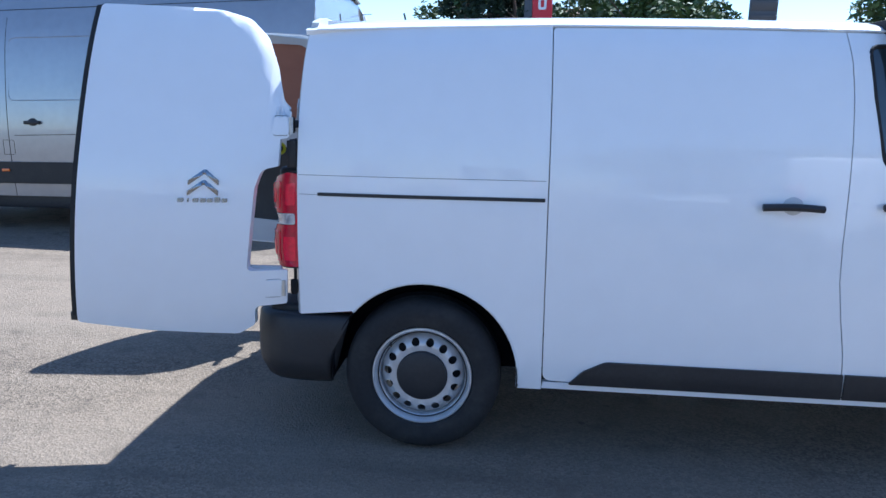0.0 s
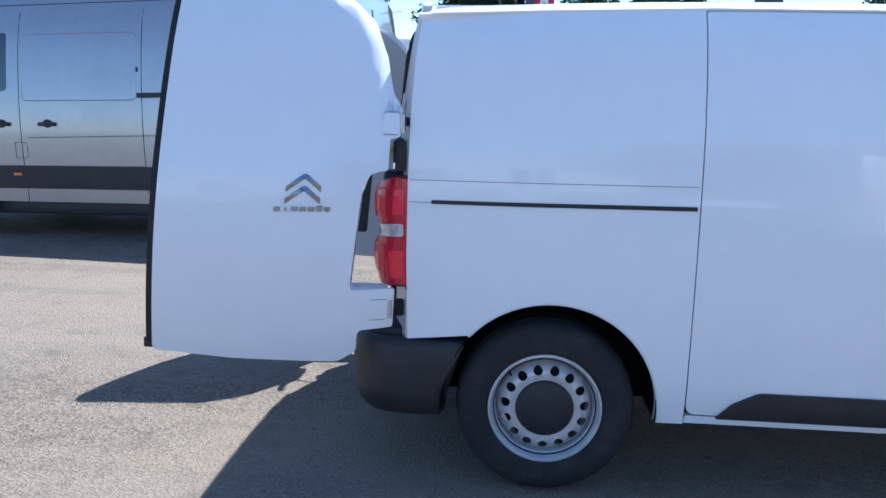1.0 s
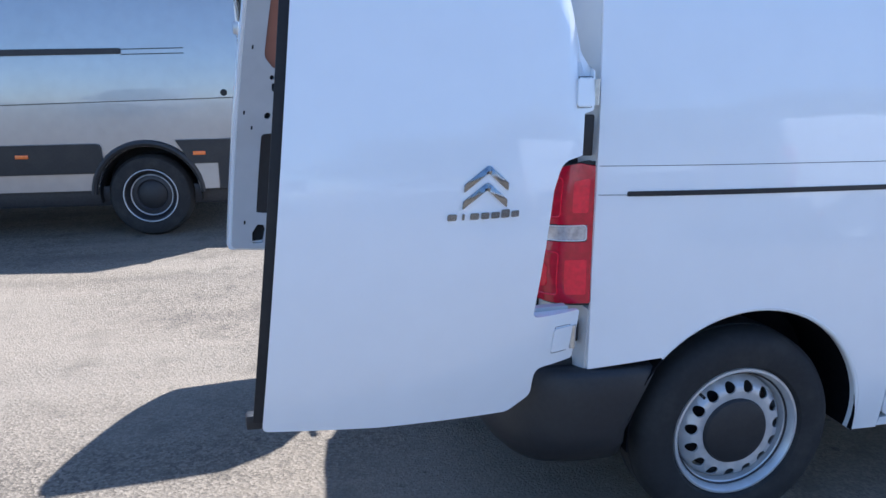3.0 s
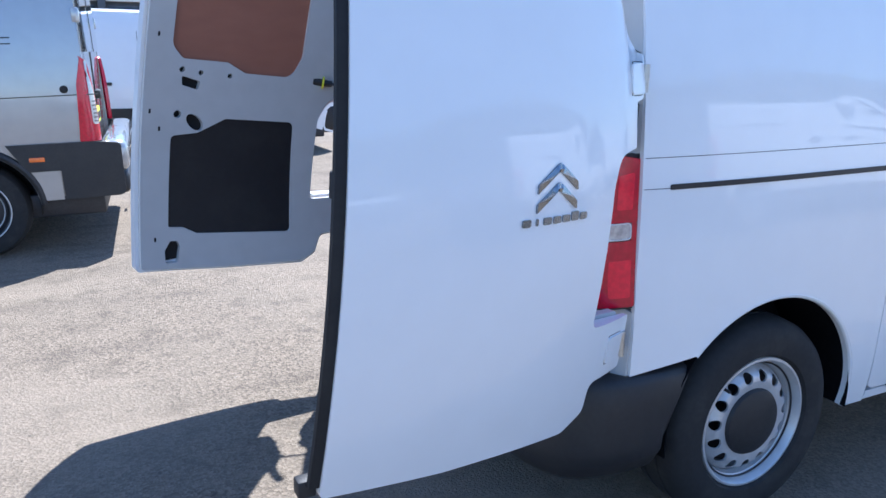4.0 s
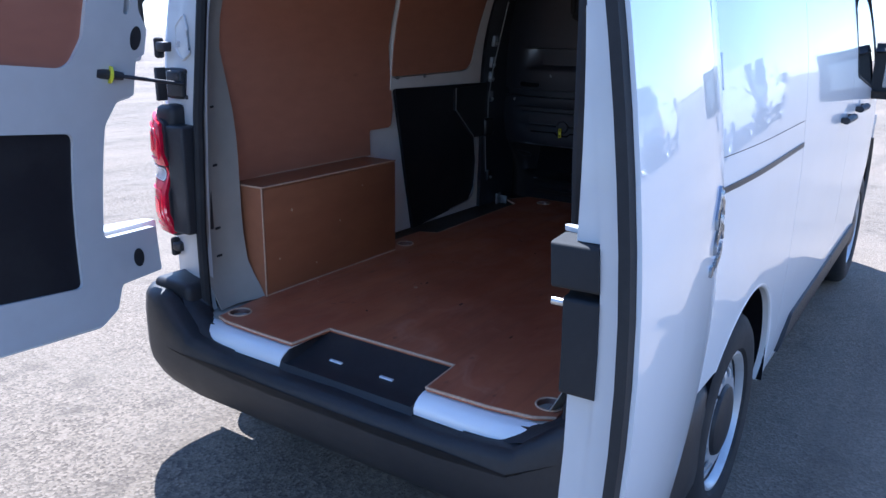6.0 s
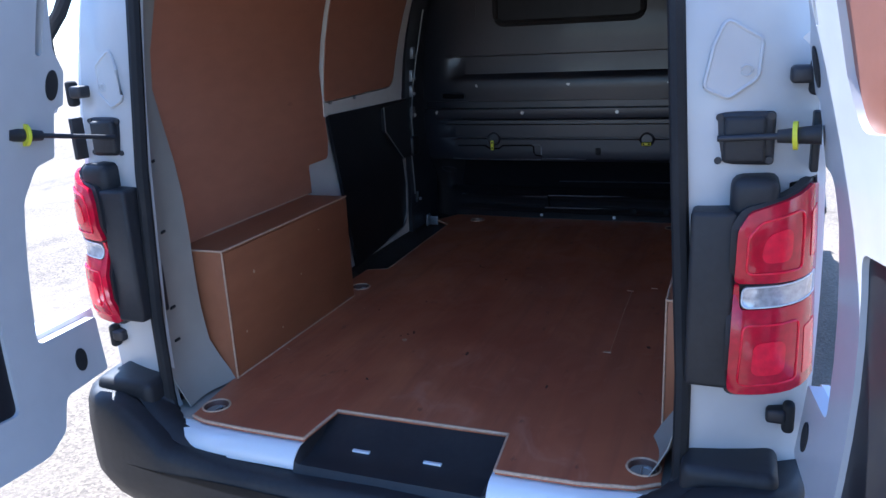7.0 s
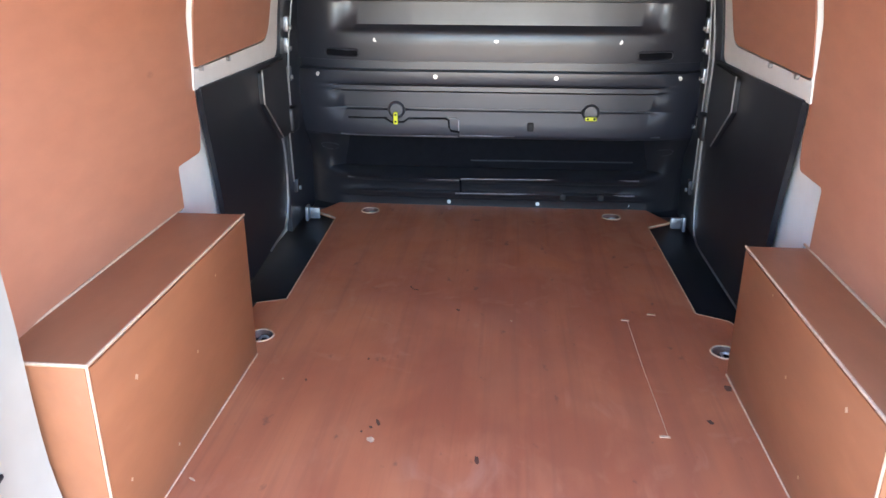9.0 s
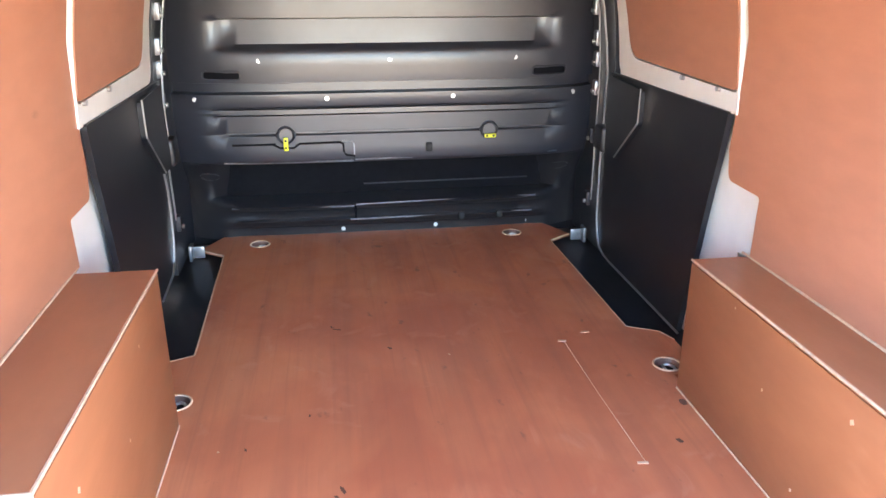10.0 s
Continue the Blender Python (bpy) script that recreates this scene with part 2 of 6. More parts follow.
def worn_floor():
    """Film-faced plywood trodden for years: long grain, dark drifts, orange rubbed patches, pale scuffs, uneven gloss."""
    m = bpy.data.materials.new("worn_plywood_floor")
    m.use_nodes = True
    nt = m.node_tree
    b = nt.nodes["Principled BSDF"]
    b.inputs["Specular IOR Level"].default_value = 0.45
    co = nt.nodes.new("ShaderNodeTexCoord")

    def noise(scale, detail=5.0, distort=0.0):
        mp = nt.nodes.new("ShaderNodeMapping")
        mp.inputs["Scale"].default_value = scale
        nt.links.new(co.outputs["Object"], mp.inputs["Vector"])
        n = nt.nodes.new("ShaderNodeTexNoise")
        n.inputs["Scale"].default_value, n.inputs["Detail"].default_value, n.inputs["Distortion"].default_value = 1.0, detail, distort
        nt.links.new(mp.outputs["Vector"], n.inputs["Vector"])
        return n.outputs["Fac"]

    def span(src, a, c, lo, hi):
        r = nt.nodes.new("ShaderNodeMapRange")
        for key, v in (("From Min", a), ("From Max", c), ("To Min", lo), ("To Max", hi)):
            r.inputs[key].default_value = v
        nt.links.new(src, r.inputs["Value"])
        return r.outputs["Result"]

    col = None
    for src, a, c, amount, tone in (
        (noise((2.2, 3.4, 1), 4, 0.6), 0.38, 0.66, 1.0, (0.37, 0.108, 0.051)),
        (noise((1.1, 15.0, 1), 6), 0.48, 0.70, 0.6, (0.32, 0.102, 0.052)),
        (noise((5.0, 9.0, 1), 6, 0.4), 0.56, 0.74, 0.5, (0.52, 0.195, 0.098)),
        (noise((1.6, 60.0, 1), 4), 0.52, 0.72, 0.35, (0.28, 0.090, 0.048)),
        (noise((6.0, 8.0, 1), 8, 1.2), 0.59, 0.72, 0.34, (0.52, 0.26, 0.165)),
        (noise((14.0, 22.0, 1), 5), 0.67, 0.74, 0.65, (0.13, 0.055, 0.04)),
    ):
        mx = nt.nodes.new("ShaderNodeMix")
        mx.data_type = "RGBA"
        nt.links.new(span(src, a, c, 0.0, amount), mx.inputs["Factor"])
        if col is None:
            mx.inputs["A"].default_value = (0.49, 0.168, 0.075, 1)
        else:
            nt.links.new(col, mx.inputs["A"])
        mx.inputs["B"].default_value = (*tone, 1)
        col = mx.outputs["Result"]
    nt.links.new(col, b.inputs["Base Color"])
    nt.links.new(span(noise((6.0, 8.0, 1), 6, 0.5), 0.35, 0.7, 0.30, 0.52), b.inputs["Roughness"])
    bp = nt.nodes.new("ShaderNodeBump")
    bp.inputs["Distance"].default_value = 0.0005
    nt.links.new(noise((12.0, 90.0, 1), 4), bp.inputs["Height"])
    nt.links.new(bp.outputs["Normal"], b.inputs["Normal"])
    return m


PLY_FLOOR = worn_floor()
LEAF = material("leaves", (0.06, 0.10, 0.03), 0.6, spread=0.5, grain=1.5, stain=0.6, stain_size=0.5, stain_color=(0.10, 0.14, 0.05))
NEEDLE = material("dark_needles", (0.018, 0.035, 0.018), 0.7, spread=0.4, grain=2.0)
BARK = material("bark", (0.09, 0.07, 0.05), 0.9, spread=0.3, grain=12, bump=0.01, bump_size=20)
TILE = material("roof_tiles", (0.22, 0.13, 0.09), 0.85, spread=0.25, grain=5, bump=0.01, bump_size=8)
BRICK = material("brickwork", (0.30, 0.16, 0.11), 0.9, spread=0.2, grain=8)
SIGN_RED = material("red_sign_panel", (0.55, 0.02, 0.03), 0.35, spread=0.03, grain=3)
SIGN_GREY = material("dark_grey_cladding", (0.075, 0.08, 0.09), 0.5, spread=0.06, grain=4)
PALE = material("pale_sign_paint", (0.75, 0.75, 0.75), 0.5, spread=0.04, grain=6)


# ---- mesh tools ----
def finish(bm, sharp=32):
    bmesh.ops.remove_doubles(bm, verts=bm.verts, dist=1e-5)
    bmesh.ops.recalc_face_normals(bm, faces=bm.faces)
    for f in bm.faces:
        f.smooth = True
    for e in bm.edges:
        if len(e.link_faces) == 2 and e.calc_face_angle(0) > radians(sharp):
            e.smooth = False
    return bm


def part(name, bm, mat, parent=None, label="", sharp=32):
    """Links a bmesh as one mesh object, under a thing or a part."""
    me = bpy.data.meshes.new(name)
    finish(bm, sharp).to_mesh(me)
    bm.free()
    me.materials.append(mat)
    ob = new(name, me)
    if parent:
        ob.parent = parent
        ob.matrix_parent_inverse = parent.matrix_basis.inverted()
    if label:
        ob["label"] = label
    return ob


def root(name, label, category, at=(0, 0, 0), group="", kind=""):
    ob = new(name)
    ob.empty_display_size = 0.2
    ob.matrix_basis = Matrix.Translation(at)
    return tagged(ob, label, category, group, kind)


def smooth_table(pairs):
    """A smooth function through the pairs, flat beyond the ends."""
    xs, ys = np.array(pairs, float).T
    slopes = np.gradient(ys, xs)

    def f(x):
        x = min(max(x, xs[0]), xs[-1])
        i = min(int(np.searchsorted(xs, x, side="right")) - 1, len(xs) - 2)
        h = xs[i + 1] - xs[i]
        s = (x - xs[i]) / h
        return float((1 + 2 * s) * (1 - s) ** 2 * ys[i] + s * (1 - s) ** 2 * h * slopes[i] + s * s * (3 - 2 * s) * ys[i + 1] + s * s * (s - 1) * h * slopes[i + 1])

    return f


def rounded(corners, steps=5):
    """A closed outline from (x, y, radius) corners."""
    out, n = [], len(corners)
    for i, (x, y, r) in enumerate(corners):
        p, a, c = Vector((x, y)), Vector(corners[i - 1][:2]), Vector(corners[(i + 1) % n][:2])
        if r <= 0:
            out.append((x, y))
            continue
        u, v = (a - p).normalized(), (c - p).normalized()
        half = math.acos(max(-1, min(1, u.dot(v)))) / 2
        d = min(r / math.tan(half), 0.49 * (a - p).length, 0.49 * (c - p).length)
        s, e = p + u * d, p + v * d
        for k in range(steps + 1):
            w = k / steps
            q = s * (1 - w) ** 2 + p * 2 * w * (1 - w) + e * w * w
            out.append((q.x, q.y))
    return out


def arc(cx, cy, r, a0, a1, n=20):
    return [(cx + r * math.cos(radians(a0 + (a1 - a0) * k / n)), cy + r * math.sin(radians(a0 + (a1 - a0) * k / n))) for k in range(n + 1)]


def circle(cx, cy, r, n=16):
    return arc(cx, cy, r, 0, 360 * (n - 1) / n, n - 1)


def sheet(outline, place, thick=0.01, holes=(), us=(), vs=()):
    """A plate cut to an outline with holes, laid onto a curved surface by place(u, v, depth), cut at us and vs to follow it."""
    flat = bmesh.new()
    for loop in (outline, *holes):
        ring = [flat.verts.new((x, y, 0)) for x, y in loop]
        for i, v in enumerate(ring):
            flat.edges.new((v, ring[(i + 1) % len(ring)]))
    bmesh.ops.triangle_fill(flat, use_beauty=True, edges=flat.edges[:])
    for axis, cuts in ((0, us), (1, vs)):
        for c in cuts:
            co, no = [0, 0, 0], [0, 0, 0]
            co[axis], no[axis] = c, 1
            bmesh.ops.bisect_plane(flat, geom=flat.verts[:] + flat.edges[:] + flat.faces[:], plane_co=co, plane_no=no, dist=1e-5)
    bm = bmesh.new()
    top = {v: bm.verts.new(place(v.co.x, v.co.y, 0.0)) for v in flat.verts}
    low = {v: bm.verts.new(place(v.co.x, v.co.y, thick)) for v in flat.verts}
    for f in flat.faces:
        bm.faces.new([top[v] for v in f.verts])
        bm.faces.new([low[v] for v in reversed(f.verts)])
    for e in flat.edges:
        if len(e.link_faces) == 1:
            a, c = e.verts
            bm.faces.new((top[a], top[c], low[c], low[a]))
    flat.free()
    return bm


def even(a, c, n):
    return [a + (c - a) * k / n for k in range(1, n)]


def box(x0, x1, y0, y1, z0, z1, bevel=0.004, bm=None, segments=2):
    own = bmesh.new()
    bmesh.ops.create_cube(own, size=1.0)
    for v in own.verts:
        v.co = (x0 + (x1 - x0) * (v.co.x + 0.5), y0 + (y1 - y0) * (v.co.y + 0.5), z0 + (z1 - z0) * (v.co.z + 0.5))
    if bevel:
        bevel = min(bevel, 0.45 * min(abs(x1 - x0), abs(y1 - y0), abs(z1 - z0)))
        bmesh.ops.bevel(own, geom=own.edges[:], offset=bevel, segments=segments, profile=0.5, affect="EDGES")
    return merge(own, bm)


def merge(own, bm):
    if bm is None:
        return own
    me = bpy.data.meshes.new("tmp")
    own.to_mesh(me)
    bm.from_mesh(me)
    bpy.data.meshes.remove(me)
    own.free()
    return bm


def turned(bm, m):
    bmesh.ops.transform(bm, matrix=m, verts=bm.verts)
    return bm


def rod(a, c, r, r2=None, n=14, bm=None):
    a, c = Vector(a), Vector(c)
    own = bmesh.new()
    bmesh.ops.create_cone(own, cap_ends=True, segments=n, radius1=r, radius2=r if r2 is None else r2, depth=(c - a).length)
    turned(own, Matrix.Translation((a + c) / 2) @ (c - a).to_track_quat("Z", "Y").to_matrix().to_4x4())
    return merge(own, bm)


def tube(points, r, n=8, closed=False, bm=None, flat=1.0):
    """A round bead along points; flat squeezes it along the second direction."""
    own = bmesh.new()
    pts = [Vector(p) for p in points]
    rings, count, up = [], len(pts), Vector((0.01, 0.02, 1)).normalized()
    for i, p in enumerate(pts):
        a = pts[i - 1] if (i or closed) else p
        c = pts[(i + 1) % count] if (i < count - 1 or closed) else p
        t = (c - a).normalized()
        if abs(t.dot(up)) > 0.95:
            side = t.cross(Vector((1, 0.02, 0))).normalized()
        else:
            side = t.cross(up).normalized()
        if rings and side.dot(last) < 0:
            side = -side
        last, other = side, t.cross(side)
        rings.append([own.verts.new(p + side * r * math.cos(2 * math.pi * k / n) + other * r * flat * math.sin(2 * math.pi * k / n)) for k in range(n)])
    for i in range(count if closed else count - 1):
        q, w = rings[i], rings[(i + 1) % count]
        for k in range(n):
            own.faces.new((q[k], q[(k + 1) % n], w[(k + 1) % n], w[k]))
    if not closed:
        own.faces.new(rings[0][::-1])
        own.faces.new(rings[-1])
    return merge(own, bm)


def lathe(profile, n=48, bm=None):
    """A turned body round the y axis from (radius, y) points."""
    own = bmesh.new()
    rings = [[own.verts.new((r * math.cos(2 * math.pi * k / n), y, r * math.sin(2 * math.pi * k / n))) for k in range(n)] if r > 1e-6 else [own.verts.new((0, y, 0))] for r, y in profile]
    for a, c in zip(rings, rings[1:]):
        for k in range(n):
            loop = [a[k % len(a)], a[(k + 1) % len(a)], c[(k + 1) % len(c)], c[k % len(c)]]
            own.faces.new(list(dict.fromkeys(loop)))
    return merge(own, bm)


def grid(us, vs, place):
    bm = bmesh.new()
    rows = [[bm.verts.new(place(u, v)) for v in vs] for u in us]
    for a, c in zip(rows, rows[1:]):
        for k in range(len(vs) - 1):
            bm.faces.new((a[k], a[k + 1], c[k + 1], c[k]))
    return bm


def solid(bm, thick):
    """Gives an open surface a thickness, towards the back of its faces."""
    bmesh.ops.recalc_face_normals(bm, faces=bm.faces)
    bm.normal_update()
    faces, edges = bm.faces[:], [e for e in bm.edges if len(e.link_faces) == 1]
    back = {v: bm.verts.new(v.co - v.normal * thick) for v in bm.verts[:]}
    for f in faces:
        bm.faces.new([back[v] for v in reversed(f.verts)])
    for e in edges:
        a, c = e.verts
        bm.faces.new((a, c, back[c], back[a]))
    return bm


# ---- ground ----
def fall(x, y):
    """The yard drains gently towards -x beyond the van."""
    step = lambda a, c, v: (lambda t: t * t * (3 - 2 * t))(min(1.0, max(0.0, (v - a) / (c - a))))
    return -0.031 * min(5.0, max(0.0, -1.5 - x)) * step(2.4, 3.6, y) * (1 - step(7.0, 10.5, y)) * (1 - step(9.0, 16.0, -x))


lines = [-400, -60, -30] + [-20 + 0.5 * k for k in range(81)] + [30, 60, 400]
bm = grid(lines, lines, lambda x, y: (x, y, fall(x, y)))
tagged(part("ground", bm, TARMAC), "pale worn tarmac yard with bedded stones", "ground", kind="structure")

# ---- the van in front ----
MID = 0.0                      # the van's middle line
side_w = smooth_table([(0.28, 0.925), (0.40, 0.945), (0.6, 0.957), (0.85, 0.962), (1.05, 0.960), (1.2, 0.953), (1.35, 0.940), (1.5, 0.917), (1.62, 0.892), (1.72, 0.862), (1.80, 0.822)])
van = root("panel_van", "white panel van with both rear doors open, ply-lined load bay", "van", (2.2, MID, 0))


def half(x, z):
    """Half the body's width at x along the van and height z."""
    w = side_w(z)
    if x < 0.7:
        w -= 0.025 * ((0.7 - x) / 0.55) ** 2
    if x > 3.1:
        w -= 0.14 * ((x - 3.1) / 1.35) ** 2
    return w


climb = smooth_table([(0.12, -0.016), (0.35, -0.008), (0.8, 0.008), (1.2, 0.018), (1.8, 0.020), (2.6, 0.012)])


def rise(x, z):
    """The upper body climbs gently towards the cab."""
    return climb(x) * min(1.0, max(0.0, (z - 1.25) / 0.55))


def on_side(s):
    return lambda x, z, d: (x, MID + s * (half(x, z) - d), z + rise(x, z))


ZS = [0.34, 0.38, 0.43, 0.5, 0.58, 0.66, 0.74, 0.82, 0.9, 0.98, 1.05, 1.12, 1.2, 1.27, 1.34, 1.41, 1.48, 1.55, 1.61, 1.67, 1.72, 1.76, 1.79]
ARCH = (0.680, 0.366, 0.408)
FRONT_AXLE = 3.60


def body_side(s):
    put = on_side(s)
    tail = [(1.080, 0.319)] + arc(*ARCH, -3, 140, 28)
    quarter = tail + [(0.142, 0.601), (0.134, 0.9), (0.134, 1.2), (0.139, 1.45), (0.150, 1.65), (0.162, 1.78), (0.172, 1.802), (1.162, 1.806), (1.168, 1.4), (1.170, 1.1), (1.175, 0.7), (1.181, 0.319)]
    q = part("rear_quarter_panel", sheet(quarter, put, 0.014, us=even(0.16, 1.15, 9), vs=ZS), WHITE, van)
    # swage lines of the quarter panel and the slide rail
    for x0, x1, z0, z1 in ((0.140, 1.160, 1.200, 1.208), (0.140, 0.222, 1.120, 1.120)):
        part("panel_joint", sheet([(x0, z0 - 0.0008), (x1, z1 - 0.0008), (x1, z1 + 0.0008), (x0, z0 + 0.0008)], lambda x, z, d: put(x, z, d - 0.0008), 0.002, us=even(x0, x1, 6)), RUBBER, q)
    rail = rounded([(0.222, 1.116, 0.003), (1.160, 1.124, 0.002), (1.160, 1.139, 0.002), (0.222, 1.130, 0.010)])
    part("slide_rail", sheet(rail, lambda x, z, d: put(x, z, d - 0.0035), 0.006, us=even(0.25, 1.15, 8)), TRIM, q, "black slide rail")
    lip = arc(ARCH[0], ARCH[1], ARCH[2] - 0.004, -4, 140, 30)
    part("arch_lip", tube([put(x, z, 0.008) for x, z in lip], 0.009), WHITE, q)
    turn_in = arc(ARCH[0], ARCH[1], ARCH[2] - 0.010, -6, 140, 30)
    part("arch_flange", solid(grid(turn_in, [0.006, 0.024], lambda p, d: put(p[0], p[1], d)), 0.003), WHITE, q)
    liner = bmesh.new()
    ring = arc(ARCH[0], ARCH[1], ARCH[2] - 0.008, -6, 186, 28)
    rows = [[liner.verts.new((x, MID + s * y, z)) for x, z in ring] for y in (0.945, 0.80, 0.69)]
    for a, c in zip(rows, rows[1:]):
        for k in range(len(ring) - 1):
            liner.faces.new((a[k], a[k + 1], c[k + 1], c[k]))
    liner.faces.new(rows[-1])
    part("arch_liner", solid(liner, 0.004), MATT_BLACK, q)
    # sliding door
    seam = [(x + 0.005, z) for x, z in [(2.285, 1.792), (2.303, 1.68), (2.312, 1.55), (2.316, 1.40), (2.317, 1.25), (2.316, 1.12), (2.316, 1.0), (2.322, 0.85), (2.344, 0.7), (2.372, 0.55), (2.392, 0.362)]]
    door = rounded([(1.185, 0.362, 0.04), *[(x - 0.002, z, 0) for x, z in seam[::-1]], (1.166, 1.792, 0.015), (1.172, 1.4, 0), (1.174, 1.1, 0), (1.179, 0.7, 0)])
    sd = part("sliding_door", sheet(door, put, 0.014, us=even(1.16, 2.38, 9), vs=ZS), WHITE, van)
    handle(s, put, 2.000, 2.228, 1.136, sd)
    # front door with its window
    win = rounded([(2.445, 1.30, 0.06), (3.20, 1.20, 0.04), (3.31, 1.22, 0.03), (3.00, 1.66, 0.06), (2.80, 1.745, 0.05), (2.37, 1.745, 0.035), (2.395, 1.56, 0.03)])
    fd = [(x + 0.002, z) for x, z in seam] + [(3.22, 0.362), (3.262, 0.8), (3.33, 1.13), (3.34, 1.25), (3.02, 1.68), (2.80, 1.792)]
    cab = part("front_door", sheet(fd, put, 0.014, holes=[win], us=even(2.25, 3.3, 8), vs=ZS), WHITE, van)
    part("door_window", sheet(win, lambda x, z, d: put(x, z, d + 0.006), 0.005, us=even(2.4, 3.3, 6), vs=ZS[13:]), GLASS, cab, "dark tinted side window")
    part("window_seal", tube([put(x, z, 0.003) for x, z in win], 0.008, closed=True), RUBBER, cab)
    handle(s, put, 2.45, 2.68, 1.150, cab)
    mirror = part("door_mirror", box(3.06, 3.17, MID + s * 0.985, MID + s * 1.16, 1.20, 1.40, 0.04, segments=3), BLACK, cab, "black door mirror")
    part("mirror_arm", box(3.10, 3.16, MID + s * 0.93, MID + s * 1.0, 1.20, 1.25, 0.01), BLACK, cab)
    part("mirror_glass", box(3.055, 3.062, MID + s * 1.0, MID + s * 1.145, 1.22, 1.38, 0.002), CHROME, cab)
    # front wing, sill and skirt
    wing = [(3.226, 0.362), (3.268, 0.8), (3.336, 1.13), (3.42, 1.15), (3.9, 1.06), (4.22, 0.93), (4.28, 0.66), (4.00, 0.60)] + arc(FRONT_AXLE, 0.36, 0.405, 38, 180, 26)
    part("front_wing", sheet(wing, put, 0.014, us=even(3.25, 4.28, 10), vs=ZS), WHITE, van)
    sill = [(1.182, 0.325), (3.19, 0.325), (3.20, 0.356), (1.187, 0.356)]
    part("sill", sheet(sill, put, 0.03, us=even(1.2, 3.2, 6), vs=[0.34]), WHITE, van)
    skirt = rounded([(1.292, 0.352, 0.004), (2.394, 0.352, 0.0), (2.388, 0.462, 0.0), (1.44, 0.462, 0.07), (1.35, 0.415, 0.06)])
    part("door_skirt", sheet(skirt, lambda x, z, d: put(x, z, d - 0.016 + 0.004 * abs(z - 0.40) / 0.05), 0.018, us=even(1.3, 2.39, 8), vs=[0.37, 0.39, 0.41, 0.43, 0.45]), BLACK, sd, "black side skirt")
    skirt = [(2.402, 0.352), (3.19, 0.352), (3.18, 0.462), (2.398, 0.462)]
    part("door_skirt", sheet(skirt, lambda x, z, d: put(x, z, d - 0.016 + 0.004 * abs(z - 0.40) / 0.05), 0.018, us=even(2.4, 3.19, 5), vs=[0.39, 0.43]), BLACK, cab, "black side skirt")


def handle(s, put, x0, x1, z, parent):
    """A bar handle in front of a rounded dish."""
    mid = (x0 + x1) / 2 + 0.005
    dish = bmesh.new()
    bmesh.ops.create_uvsphere(dish, u_segments=24, v_segments=10, radius=1.0)
    p = Vector(put(mid, z, 0.012))
    turned(dish, Matrix.Translation(p) @ Matrix.Diagonal((0.060, 0.0160, 0.053, 1)))
    # the darker white gives the dish the shade of a hollow
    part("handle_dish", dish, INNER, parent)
    pts = [(x0 + (x1 - x0) * k / 10, z + 0.006 * math.sin(math.pi * k / 10)) for k in range(11)]
    part("door_handle", tube([put(x, zz, -0.020 - 0.012 * math.sin(math.pi * k / 10)) for k, (x, zz) in enumerate(pts)], 0.016, 12, flat=0.9), BLACK, parent, "black bar handle")
    for x in (x0 + 0.016, x1 - 0.016):
        part("handle_foot", box(x - 0.014, x + 0.014, *sorted((put(x, z, 0.002)[1], put(x, z, -0.022)[1])), z - 0.011, z + 0.013, 0.006), BLACK, parent)


for s in (-1, 1):
    body_side(s)

# roof with its rolled edge
ROOF = smooth_table([(0, 1.882), (0.25, 1.879), (0.45, 1.868), (0.60, 1.853), (0.70, 1.839), (0.76, 1.828), (0.80, 1.815), (0.818, 1.803)])


def on_roof(x, t):
    y = 0.818 * math.sin(t * math.pi / 2) if abs(t) < 1 else math.copysign(0.818, t)
    z = ROOF(abs(y))
    if x < 0.32:
        z -= 0.05 * ((0.32 - x) / 0.2) ** 2 * (1 - (abs(y) / 0.818) ** 4)
    if x > 2.5:
        z -= 0.10 * ((x - 2.5) / 0.5) ** 2
    return (x, MID + y * (1 - (0.05 * max(0, x - 2.4))), z + rise(x, 1.8))


bm = grid([0.12, 0.15, 0.2, 0.26, 0.34, 0.6, 1.0, 1.5, 2.0, 2.5, 2.65, 2.85], [k / 16 for k in range(-16, 17)], on_roof)
for v in bm.verts:
    if v.co.x < 0.2:
        v.co.x += 0.03 * min(1, (abs(v.co.y - MID) / 0.8) ** 3)
roof = part("roof", solid(bm, 0.02), WHITE, van)
for s in (-1, 1):
    part("roof_gutter", tube([(x, MID + s * (0.822 - 0.03 * max(0, x - 2.3)), 1.802 - 0.01 * max(0, x - 2.3) + rise(x, 1.8)) for x in (0.2, 0.6, 1.2, 1.8, 2.3, 2.8)], 0.005), WHITE, roof)
for x in (0.7, 1.15, 1.6, 2.05):
    part("roof_rib", box(x - 0.05, x + 0.05, MID - 0.6, MID + 0.6, 1.826, 1.850, 0.012), INNER, roof)
part("roof_aerial", rod((0.45, 0.05, 1.865), (0.43, 0.05, 1.945), 0.007, 0.005), BLACK, roof, "short black aerial")

